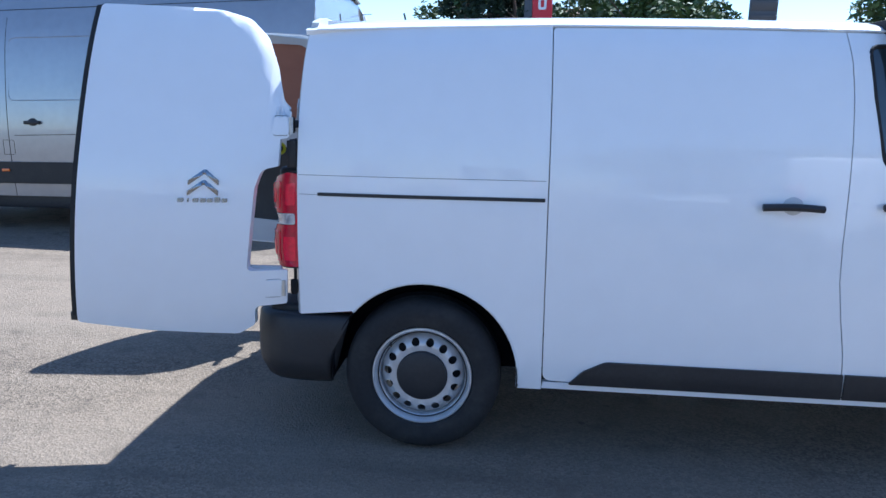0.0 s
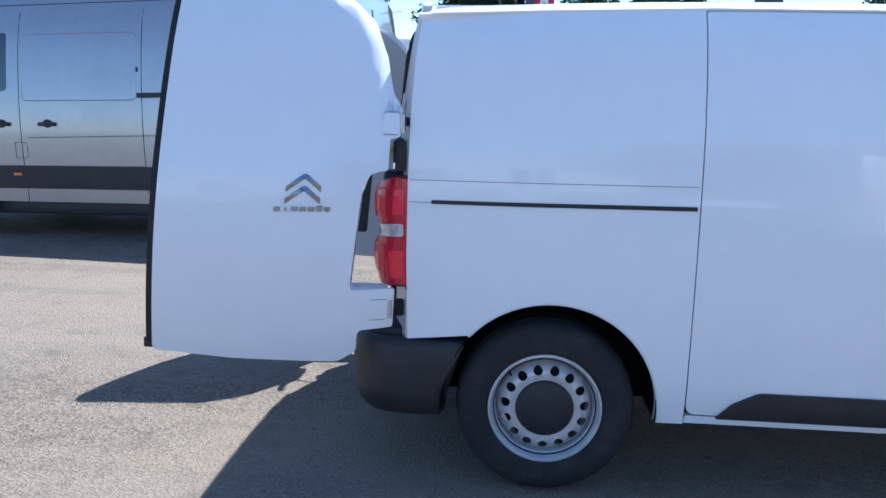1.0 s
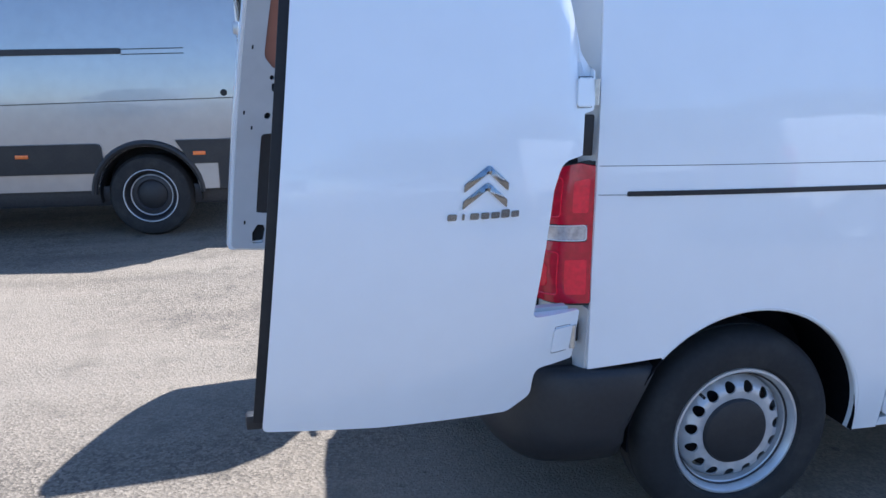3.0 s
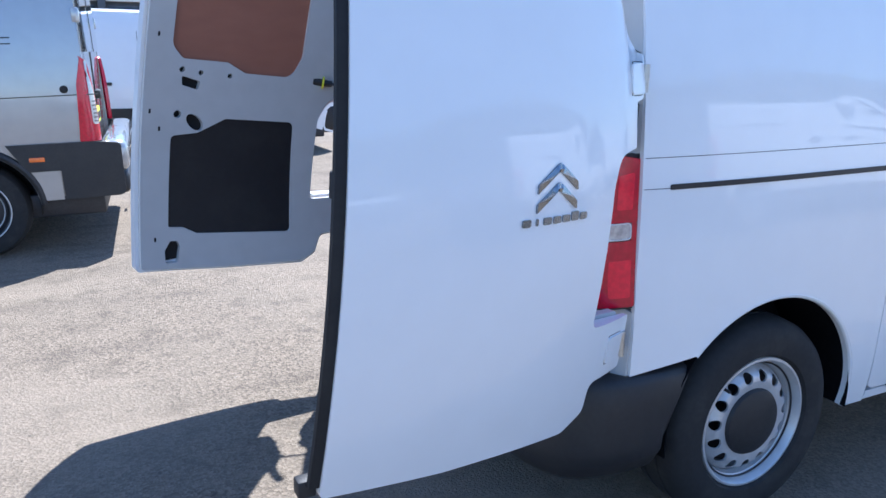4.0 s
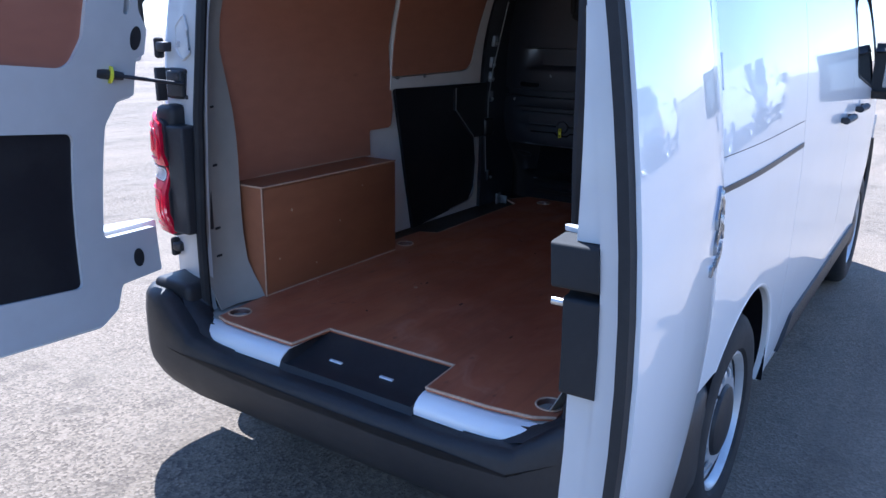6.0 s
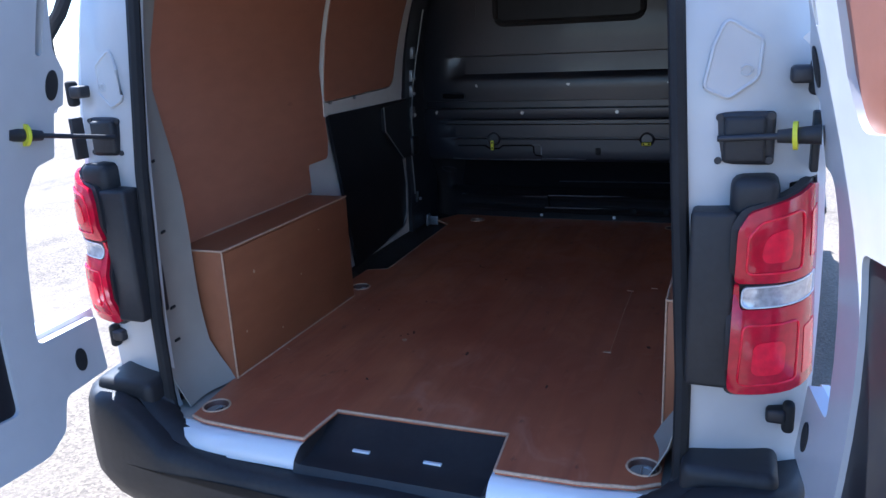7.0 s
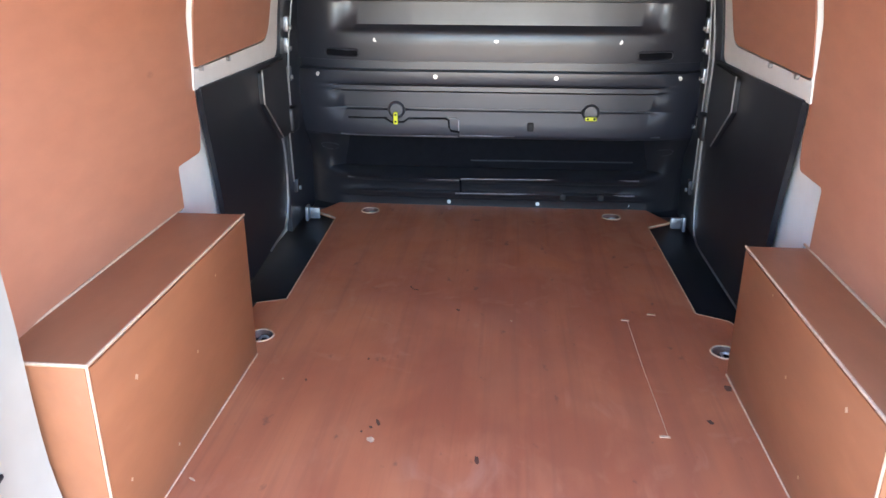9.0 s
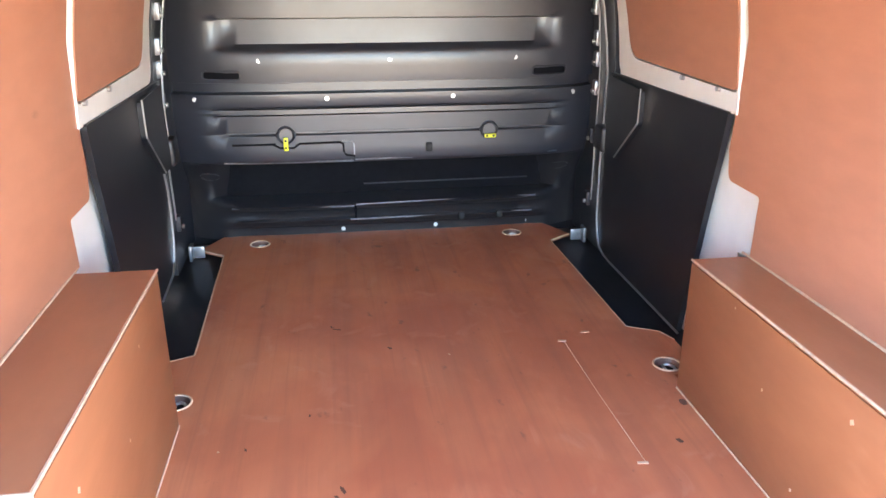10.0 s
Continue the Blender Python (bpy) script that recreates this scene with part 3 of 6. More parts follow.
# nose: bonnet, windscreen, bumper, lamps
bm = grid([k / 8 for k in range(9)], [k / 10 for k in range(-10, 11)], lambda u, t: (2.85 + 0.72 * u, MID + t * (0.78 + 0.10 * u), 1.86 - 0.68 * u - 0.04 * abs(t) ** 3))
part("windscreen", solid(bm, 0.006), GLASS, van, "raked dark windscreen")
bm = grid([k / 8 for k in range(9)], [k / 10 for k in range(-10, 11)], lambda u, t: (3.55 + 0.86 * u - 0.12 * t * t * u, MID + t * (0.88 - 0.06 * u), 1.17 - 0.10 * u - 0.24 * u ** 3 - 0.05 * abs(t) ** 3))
part("bonnet", solid(bm, 0.012), WHITE, van)
bm = grid([k / 12 for k in range(13)], [k / 14 for k in range(-14, 15)], lambda u, t: (4.18 + 0.28 * math.sin(math.pi * min(1, 0.25 + u * 0.62)) - 0.42 * t ** 4, MID + t * 0.93, 0.86 - 0.60 * u))
part("front_bumper", solid(bm, 0.02), BLACK, van)
for s in (-1, 1):
    part("headlamp", box(4.06, 4.25, MID + s * 0.60, MID + s * 0.85, 0.76, 0.93, 0.05, segments=3), CLEAR, van, "clear headlamp")

# underbody and cab closure
part("underbody", box(0.05, 4.1, MID - 0.62, MID + 0.62, 0.30, 0.40, 0.02), DARK_METAL, van)
for x0, x1, y0, y1 in ((0.175, 0.24, -0.86, 0.86), (0.0, 0.175, 0.245, 0.86), (0.0, 0.175, -0.86, -0.285), (0.24, 1.10, -0.64, 0.64), (1.10, 2.36, -0.86, 0.86)):
    part("load_floor_pan", box(x0, x1, y0, y1, 0.475, 0.516, 0.003), TRIM, van)
# unseen sheet added behind the bulkhead to block daylight from the cab
part("cab_light_stop", box(2.435, 2.450, MID - 0.90, MID + 0.90, 0.40, 1.86, 0.004), CLOTH, van)
part("cab_floor", box(2.28, 3.5, MID - 0.84, MID + 0.84, 0.42, 0.46, 0.004), CLOTH, van)
part("dashboard", box(3.15, 3.5, MID - 0.8, MID + 0.8, 0.46, 1.1, 0.08, segments=3), CLOTH, van)
for y in (-0.45, 0.12, 0.5):
    seat = part("cab_seat", box(2.50, 3.02, MID + y - 0.24, MID + y + 0.24, 0.46, 0.85, 0.06, segments=3), CLOTH, van)
    part("seat_back", turned(box(-0.07, 0.07, MID + y - 0.24, MID + y + 0.24, 0.0, 0.72, 0.05, segments=3), Matrix.Translation((2.56, 0, 0.80)) @ Matrix.Rotation(radians(-12), 4, "Y")), CLOTH, seat)

# ---- wheels ----
def wheel(x, s):
    at = Matrix.Translation((x, MID + s * 0.822, 0.344)) @ Matrix.Rotation(0 if s < 0 else math.pi, 4, "Z")
    hub = part("wheel", turned(lathe([(0, 0.06), (0.15, 0.06), (0.16, 0.02), (0.16, -0.03), (0, -0.03)]), at), DARK_METAL, van)
    tyre = lathe([(0.216, -0.096), (0.227, -0.111), (0.27, -0.118), (0.305, -0.112), (0.325, -0.098), (0.337, -0.075), (0.341, -0.04), (0.336, -0.038), (0.336, -0.030), (0.341, -0.028), (0.341, 0.028), (0.336, 0.030), (0.336, 0.038), (0.341, 0.04), (0.337, 0.075), (0.325, 0.098), (0.29, 0.112), (0.225, 0.11), (0.216, 0.1), (0.214, 0.0), (0.216, -0.096)], 64)
    part("tyre", turned(tyre, at), TYRE, hub, "black road tyre")
    rim = lathe([(0.220, -0.090), (0.215, -0.103), (0.208, -0.104), (0.202, -0.097), (0.197, -0.082), (0.195, -0.077), (0.188, -0.072), (0.186, -0.058), (0.182, -0.045), (0.178, -0.028)], 64)
    lathe([(0.220, -0.090), (0.198, -0.06), (0.183, -0.02), (0.178, 0.08)], 64, rim)
    rim = part("rim", turned(rim, at), SILVER, hub, "silver-painted steel rim")
    part("rim_groove", turned(tube([(0.193 * math.cos(a), -0.079, 0.193 * math.sin(a)) for a in [math.pi * k / 32 for k in range(64)]], 0.0032, 6, closed=True), at), DARK_METAL, rim)
    holes = [circle(0.150 * math.cos(2 * math.pi * k / 15 + 0.1), 0.150 * math.sin(2 * math.pi * k / 15 + 0.1), 0.0178, 14) for k in range(15)]

    def dish(u, v, d):
        r = math.hypot(u, v)
        y = -0.084 - 0.010 * math.exp(-((r - 0.129) / 0.03) ** 2) + d + 0.035 * (max(0, r - 0.153) / 0.029) ** 1.4
        return at @ Vector((u, y, v))

    disc = sheet(circle(0, 0, 0.181, 60), dish, 0.006, holes=[circle(0, 0, 0.085, 40)] + holes)
    part("wheel_disc", disc, SILVER, hub, "silver steel disc with round holes")
    cap = lathe([(0, -0.112), (0.05, -0.111), (0.086, -0.107), (0.105, -0.101), (0.111, -0.092), (0.111, -0.06)], 48)
    part("hub_cap", turned(cap, at), BLACK, hub, "matt black centre cap")
    part("tyre_valve", turned(rod((-0.140, -0.080, 0.140), (-0.133, -0.112, 0.133), 0.005), at), RUBBER, hub)


for x in (0.669, FRONT_AXLE):
    for s in (-1, 1):
        wheel(x, s)

# ---- rear frame, seal, bumper ----
lean = smooth_table([(0.5, 0.0), (1.0, 0.0), (1.25, 0.008), (1.45, 0.022), (1.6, 0.045), (1.72, 0.07), (1.84, 0.11)])
OPEN_W = 0.688


def on_rear(y, z, d):
    t = max(0.0, abs(y - MID) - OPEN_W) / 0.25
    return (0.065 + 0.075 * t ** 1.4 + lean(z) * 0.8 + d, y, z)


opening = rounded([(MID - OPEN_W, 0.468, 0.11), (MID + OPEN_W, 0.468, 0.11), (MID + OPEN_W - 0.002, 0.8, 0), (MID + OPEN_W - 0.024, 1.2, 0), (MID + OPEN_W - 0.055, 1.74, 0.12), (MID - OPEN_W + 0.055, 1.74, 0.12), (MID - OPEN_W + 0.024, 1.2, 0), (MID - OPEN_W + 0.002, 0.8, 0)], 6)
zs = [0.45, 0.6, 0.785, 0.8, 1.0, 1.2, 1.215, 1.35, 1.5, 1.6, 1.7, 1.79]
beside = lambda z: half(0.15, z) - (0.065 if 0.79 < z < 1.212 else 0.010)
outer = [(MID + beside(z), z) for z in zs] + [(MID + 0.79, 1.82), (MID + 0.6, 1.855), (MID - 0.6, 1.855), (MID - 0.79, 1.82)] + [(MID - beside(z), z) for z in zs[::-1]]
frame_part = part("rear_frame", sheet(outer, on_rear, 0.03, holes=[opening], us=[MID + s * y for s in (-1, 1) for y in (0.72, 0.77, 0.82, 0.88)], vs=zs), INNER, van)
part("door_seal", tube([(on_rear(y, z, 0)[0] - 0.006, y, z) for y, z in opening], 0.017, 8, closed=True), RUBBER, van, "black rubber door seal")


def bumper_path():
    pts = [(0.355, 0.940), (0.25, 0.953), (0.15, 0.956), (0.07, 0.945), (0.005, 0.922), (-0.043, 0.88), (-0.075, 0.82), (-0.095, 0.73), (-0.104, 0.6), (-0.103, 0.4), (-0.108, 0.2), (-0.11, 0.0)]
    return [(x, y) for x, y in pts] + [(x, -y) for x, y in pts[-2::-1]]


ztop = smooth_table([(0, 0.474), (0.50, 0.478), (0.60, 0.492), (0.66, 0.535), (0.72, 0.590), (0.80, 0.603), (0.96, 0.601)])
path = bumper_path()
bm = bmesh.new()
rows = []
for i, (x, y) in enumerate(path):
    a, c = Vector(path[max(0, i - 1)]), Vector(path[min(len(path) - 1, i + 1)])
    t = (c - a).normalized()
    n = Vector((t.y, -t.x))
    if n.dot(Vector((x - 0.9, y))) < 0:
        n = -n
    zt = ztop(abs(y))
    low = 0.268 if abs(y) < 0.6 else 0.268 + 0.02 * (abs(y) - 0.6) / 0.35
    inner = 0.07
    section = [(-inner, zt - 0.004), (-0.03, zt), (-0.010, zt - 0.006), (0.0, zt - 0.025), (0.006, zt - 0.08 * (zt - low) / 0.3), (0.006, 0.44), (0.006, 0.40), (0.002, 0.36), (-0.010, low + 0.055), (-0.026, low + 0.022), (-0.05, low), (-inner, low)]
    reach = lambda z: 0.355 - 0.085 * max(0.0, min(1.0, (0.58 - z) / 0.16)) if i in (0, len(path) - 1) else 9.0
    rows.append([bm.verts.new((min(x + n.x * o, reach(z)), MID + y + n.y * o, z)) for o, z in section])
for a, c in zip(rows, rows[1:]):
    for k in range(len(a)):
        bm.faces.new((a[k], a[(k + 1) % len(a)], c[(k + 1) % len(a)], c[k]))
bm.faces.new(rows[0])
bm.faces.new(rows[-1][::-1])
bumper = part("rear_bumper", bm, BLACK, van, "textured black plastic rear bumper", sharp=50)

part("bumper_ledge", box(-0.06, 0.10, MID - 0.84, MID + 0.84, 0.42, 0.466, 0.006), BLACK, bumper)
for s in (-1, 1):
    part("bumper_shelf", box(-0.012, 0.13, *sorted((MID + s * 0.69, MID + s * 0.880)), 0.54, 0.630, 0.022, segments=4), BLACK, bumper)

# white sill lip and black step plate
SILL = [(0.10, 0.512), (0.02, 0.520), (0.0, 0.519), (-0.018, 0.512), (-0.032, 0.501), (-0.040, 0.488), (-0.040, 0.470), (0.10, 0.470)]


def sill_lip(y0, y1):
    """A rolled lip of the load sill between two places across the van."""
    bm = bmesh.new()
    ends = []
    for y in [y0 + (y1 - y0) * k / 10 for k in range(11)]:
        bend = 0.050 * max(0.0, (abs(y) - 0.50) / 0.165) ** 2.2
        ends.append([bm.verts.new((x + bend, y, z)) for x, z in SILL])
    for p, q in zip(ends, ends[1:]):
        for k in range(len(SILL)):
            bm.faces.new((p[k], p[(k + 1) % len(SILL)], q[(k + 1) % len(SILL)], q[k]))
    bm.faces.new(ends[0])
    bm.faces.new(ends[-1][::-1])
    return bm


part("rear_sill", sill_lip(0.232, 0.665), WHITE, van, "white painted load sill")
part("rear_sill", sill_lip(-0.665, -0.275), WHITE, van, "white painted load sill")
for s in (-1, 1):
    part("sill_corner", box(0.03, 0.30, *sorted((s * 0.56, s * 0.70)), 0.506, 0.5225, 0.004), DIM_WHITE, van)
    # black corner that rises from the bumper to the door seal
    seal = [(0.40, 0.490), (0.50, 0.491), (0.56, 0.495), (0.605, 0.503), (0.640, 0.520), (0.664, 0.546), (0.680, 0.580), (0.690, 0.612)]
    edge = [(-0.050, 0.44), (-0.046, 0.54), (-0.040, 0.62), (-0.032, 0.67), (-0.020, 0.71), (-0.006, 0.75), (0.012, 0.78), (0.035, 0.80)]
    bm = bmesh.new()
    rows = []
    for t in (0.0, 0.3, 0.6, 0.85, 1.0):
        rows.append([bm.verts.new((0.050 + (x - 0.050) * t, MID + s * (ya + (yb - ya) * t), za + (ztop(yb) - 0.003 - za) * t + 0.012 * math.sin(math.pi * t))) for (ya, za), (x, yb) in zip(seal, edge)])
    for a, c in zip(rows, rows[1:]):
        for k in range(len(seal) - 1):
            bm.faces.new((a[k], a[k + 1], c[k + 1], c[k]))
    part("bumper_corner", solid(bm, 0.004), BLACK, bumper)


def tray_z(x):
    t = min(1.0, max(0.0, (x + 0.045) / 0.213))
    return 0.480 + 0.008 * t + 0.036 * t * t


def tray_at(x, y):
    """Latch tray: it slopes up to the floor's edge and has low sides."""
    lift = lambda d: (lambda t: t * t * (3 - 2 * t))(min(1.0, max(0.0, 1 - d / 0.014)))
    side = lift(min(0.232 - y, y + 0.274)) * min(1.0, max(0.0, (x + 0.045) / 0.04))
    front = max(0.0, -0.036 - x)
    return (x, y, max(tray_z(x), 0.486 + 0.030 * side) - 1.6 * front)


xs = [-0.050, -0.043, -0.036, -0.02, 0.0, 0.02, 0.04, 0.06, 0.08, 0.1, 0.12, 0.145, 0.168]
ys = [-0.274, -0.269, -0.264, -0.260, -0.2, -0.1, 0.0, 0.1, 0.17, 0.218, 0.222, 0.227, 0.232]
step = part("step_plate", solid(grid(xs, ys, tray_at), 0.008), BLACK, van, "black plastic latch tray let into the sill")
for y in (0.088, -0.108):
    part("latch_slot", box(0.049, 0.059, y - 0.024, y + 0.024, tray_z(0.055) - 0.004, tray_z(0.055) + 0.0035, 0.0012), PALE, step, "bare metal latch slot")


# ---- tail lamps ----
LAMP = [(0.014, 0.764), (0.014, 0.795), (0.018, 0.828), (0.028, 0.858), (0.047, 0.884), (0.080, 0.906), (0.133, 0.922), (0.141, 0.924)]
LEN = [0.0]
for a, c in zip(LAMP, LAMP[1:]):
    LEN.append(LEN[-1] + math.dist(a, c))
lamp_x, lamp_h = smooth_table(list(zip(LEN, [p[0] for p in LAMP]))), smooth_table(list(zip(LEN, [p[1] for p in LAMP])))
END = LEN[-1]


def tail_lamp(s):
    def put(p, z, d):
        lift = 0.028 * math.exp(-((abs(z - 1.0) - 0.10) / 0.075) ** 4) - 0.004
        return (lamp_x(p) + d - lift * (1 - p / END) + 0.02 * max(0, z - 1.1), MID + s * (lamp_h(p) + (half(0.14, z) - half(0.14, 1.06)) * p / END + 0.010 * max(0.0, 1.0 - z) / 0.2 * p / END - d * 0.6 * p / END), z)

    us = even(0, END, 9)
    full = rounded([(0, 0.782, 0.02), (END, 0.800, 0.0), (END, 1.205, 0.0), (END - 0.05, 1.212, 0.02), (0.02, 1.168, 0.03), (0, 1.14, 0.03)])
    lamp = part("tail_lamp", sheet(full, lambda p, z, d: put(p, z, d + 0.012), 0.03, us=us, vs=even(0.8, 1.2, 6)), BLACK, van, "black tail lamp housing")
    e = LEN[-2]
    for name, mat, shape in (
        ("upper_lens", RED, [(0.010, 1.024, 0.012), (e, 1.034, 0.004), (e, 1.198, 0.004), (e - 0.05, 1.205, 0.02), (0.03, 1.163, 0.03), (0.012, 1.13, 0.02)]),
        ("reversing_lens", CLEAR, [(0.024, 0.974, 0.014), (e - 0.016, 0.988, 0.010), (e - 0.016, 1.034, 0.010), (0.026, 1.016, 0.014)]),
        ("lower_lens", RED, [(0.006, 0.789, 0.02), (e, 0.807, 0.004), (e, 1.034, 0.004), (e - 0.014, 1.034, 0.004), (e - 0.014, 0.985, 0.008), (0.022, 0.971, 0.012), (0.019, 1.022, 0.004), (0.010, 1.022, 0.004)]),
        ("upper_bulb_window", RED_BRIGHT, [(0.052, 1.068, 0.02), (0.112, 1.072, 0.02), (0.114, 1.140, 0.03), (0.062, 1.122, 0.03)]),
        ("side_window", RED_BRIGHT, [(e - 0.052, 1.066, 0.006), (e - 0.012, 1.068, 0.006), (e - 0.012, 1.165, 0.006), (e - 0.052, 1.155, 0.006)]),
        ("side_window", RED_BRIGHT, [(e - 0.066, 0.828, 0.006), (e - 0.010, 0.832, 0.006), (e - 0.010, 0.935, 0.006), (e - 0.066, 0.93, 0.006)]),
        ("lower_bulb_window", RED_BRIGHT, [(0.046, 0.838, 0.02), (0.108, 0.844, 0.02), (0.110, 0.916, 0.02), (0.05, 0.910, 0.02)]),
    ):
        lift = 0.0014 if "window" in name else 0.0
        part(name, sheet(rounded(shape), lambda p, z, d: put(p, z, d - lift), 0.008 if lift else 0.016, us=us, vs=even(0.8, 1.2, 6)), mat, lamp, {RED: "bright red lens", CLEAR: "clear reversing lens"}.get(mat, ""))
    # moulded light guides round each red chamber and the bright rim of the clear lens
    for name, mat, r, ring in (
        ("light_guide", RED_BRIGHT, 0.0024, [(0.030, 1.046, 0.014), (0.140, 1.052, 0.014), (0.142, 1.168, 0.02), (0.052, 1.146, 0.03), (0.032, 1.12, 0.02)]),
        ("light_guide", RED_BRIGHT, 0.0024, [(0.024, 0.812, 0.016), (0.136, 0.824, 0.014), (0.140, 0.950, 0.014), (0.030, 0.944, 0.014)]),
        ("lens_rim", PALE, 0.0016, [(0.024, 0.975, 0.014), (e - 0.016, 0.989, 0.010), (e - 0.016, 1.033, 0.010), (0.026, 1.015, 0.014)]),
    ):
        line = rounded(ring)
        dense = [tuple(p[k] + (q[k] - p[k]) * f / 6 for k in (0, 1)) for p, q in zip(line, line[1:] + line[:1]) for f in range(6)]
        part(name, tube([put(p, z, -0.0004) for p, z in dense], r, 6, closed=True), mat, lamp)
    # dark reveal beside the lamp and the cap above it
    part("lamp_trim", box(0.012, 0.12, *sorted((MID + s * 0.690, MID + s * 0.775)), 0.800, 1.160, 0.010, segments=3), BLACK, van, "black tail lamp surround")
    part("lamp_cap", box(0.03, 0.13, *sorted((MID + s * 0.758, MID + s * 0.845)), 1.140, 1.222, 0.02, segments=3), BLACK, van)


for s in (-1, 1):
    tail_lamp(s)


# ---- rear doors ----
door_lean = smooth_table([(0.52, -0.05), (0.62, -0.03), (0.78, -0.010), (0.95, 0.0), (1.15, -0.006), (1.35, -0.032), (1.5, -0.06), (1.65, -0.095), (1.8, -0.145), (1.9, -0.19)])
door_out = smooth_table([(0, -0.004), (0.1, 0.034), (0.22, 0.062), (0.38, 0.088), (0.5, 0.100), (0.68, 0.112), (0.85, 0.116), (1.0, 0.116)])
door_in = smooth_table([(0, -0.035), (0.2, -0.02), (0.9, 0.062), (1.0, 0.066)])


door_edge = smooth_table([(1.46, 0.08), (1.50, 0.088), (1.63, 0.126), (1.752, 0.188), (1.828, 0.285), (1.852, 0.37), (1.866, 0.50)])


def rear_door(s, hx, hy, turn, width, label, deep=0.0, lift=0.0):
    """A rear door on its hinge line: u runs from the hinge to the free edge, z up."""
    ca, sa = math.cos(radians(turn)), math.sin(radians(turn))

    def world(u, v, z):
        u -= 0.10 * (z - 0.6) * (0.5 + 0.5 * min(1, u / 0.4))
        return (hx - u * ca - v * sa, s * (hy + v * ca - u * sa), z + lift)

    def out(u, z, d):
        near = u - door_edge(z) if z > 1.46 else 1.0
        roll = 0.040 * max(0.0, 1 - near / 0.075) ** 2
        return world(u, door_out(u) + door_lean(z) - roll - d, z)

    def inn(u, z, d):
        return world(u, door_in(u) + door_lean(z) - deep + d, z)

    def through_door(u, z, d):
        return out(u, z, 0) if d == 0 else inn(u, z, 0.03)

    w = width
    tab, foot = (0.0, 0.0) if s > 0 else (0.032, 0.045)
    shape = rounded([(tab, 0.648, 0.01), (0.175 - foot * 0.3, 0.640, 0.03), (0.205 - foot, 0.565 - tab * 0.3, 0.03), (0.27 - foot, 0.530 - tab * 0.5, 0.05), (0.6, 0.546 - tab * 0.5, 0.0), (w, 0.572 - tab * 0.4, 0.02),
                     (w, 1.2, 0), (w, 1.872, 0.02), (0.62, 1.866, 0.0), (0.43, 1.860, 0.10), (0.29, 1.828, 0.12), (0.19, 1.752, 0.12), (0.128, 1.63, 0.12), (0.090, 1.50, 0.05), (0.05, 1.452, 0.01), (0.05, 1.352, 0.01), (0.086, 1.345, 0.004),
                     (0.086, 1.236, 0.004), (0.155, 1.222, 0.05), (0.200 - tab * 0.7, 1.15, 0.06), (0.222 - tab * 0.8, 0.822 - tab * 0.7, 0.02), (tab, 0.822 - tab * 0.7, 0.01)])
    us, vs = even(0, w, 12), [0.6, 0.68, 0.76, 0.84, 0.92, 1.0, 1.08, 1.16, 1.24, 1.32, 1.4, 1.48, 1.52, 1.56, 1.6, 1.64, 1.68, 1.72, 1.76, 1.8, 1.83, 1.85]
    door = part("rear_door", sheet(shape, through_door, 0.05, us=us + [0.04, 0.055, 0.065, 0.09, 0.105, 0.12, 0.135, 0.15, 0.175, 0.2, 0.225, 0.26, 0.28, 0.3, 0.34, 0.36, 0.38, 0.42, 0.45], vs=vs), WHITE, van, label)
    # pressed inner frame with its openings
    k = w / 0.985
    window = rounded([(0.875 * k, 1.46, 0.06), (0.83 * k, 1.41, 0.02), (0.65 * k, 1.395, 0.03), (0.575 * k, 1.352, 0.03), (0.36, 1.334, 0.06), (0.318, 1.42, 0.05), (0.318, 1.74, 0.08), (0.44, 1.80, 0.06), (0.80 * k, 1.81, 0.06), (0.87 * k, 1.76, 0.05)])
    panel = rounded([(0.862 * k, 0.744, 0.01), (0.80 * k, 0.738, 0.02), (0.745 * k, 0.708, 0.02), (0.330, 0.677, 0.02), (0.330, 1.146, 0.03), (0.64 * k, 1.170, 0.02), (0.75 * k, 1.118, 0.02), (0.858 * k, 1.110, 0.02)])
    spots = [circle(0.83 * k, 1.368, 0.011, 10), circle(0.755 * k, 1.355, 0.010, 10), circle(0.637 * k, 1.342, 0.010, 10), circle(0.836 * k, 1.195, 0.015, 12)]
    slot = rounded([(0.830 * k, 1.345, 0.008), (0.755 * k, 1.322, 0.008), (0.762 * k, 1.288, 0.008), (0.826 * k, 1.308, 0.008)])
    oval = [(0.765 * k + 0.034 * math.cos(a) + 0.006 * math.sin(a), 1.160 + 0.012 * math.cos(a) + 0.032 * math.sin(a)) for a in [2 * math.pi * i / 18 for i in range(18)]]
    cut = rounded([(0.875 * k, 0.60, 0.01), (0.825 * k, 0.60, 0.01), (0.815 * k, 0.66, 0.01), (0.825 * k, 0.685, 0.01), (0.855 * k, 0.688, 0.01), (0.878 * k, 0.65, 0.01)])
    plug = [(0.115 + 0.022 * math.cos(a), 1.420 + 0.036 * math.sin(a)) for a in [2 * math.pi * i / 16 for i in range(16)]]
    plug2 = [(0.115 + 0.020 * math.cos(a), 0.722 + 0.030 * math.sin(a)) for a in [2 * math.pi * i / 16 for i in range(16)]]
    groove = rounded([(0.15, 1.49, 0.012), (0.175, 1.49, 0.012), (0.18, 1.68, 0.012), (0.155, 1.68, 0.012)])
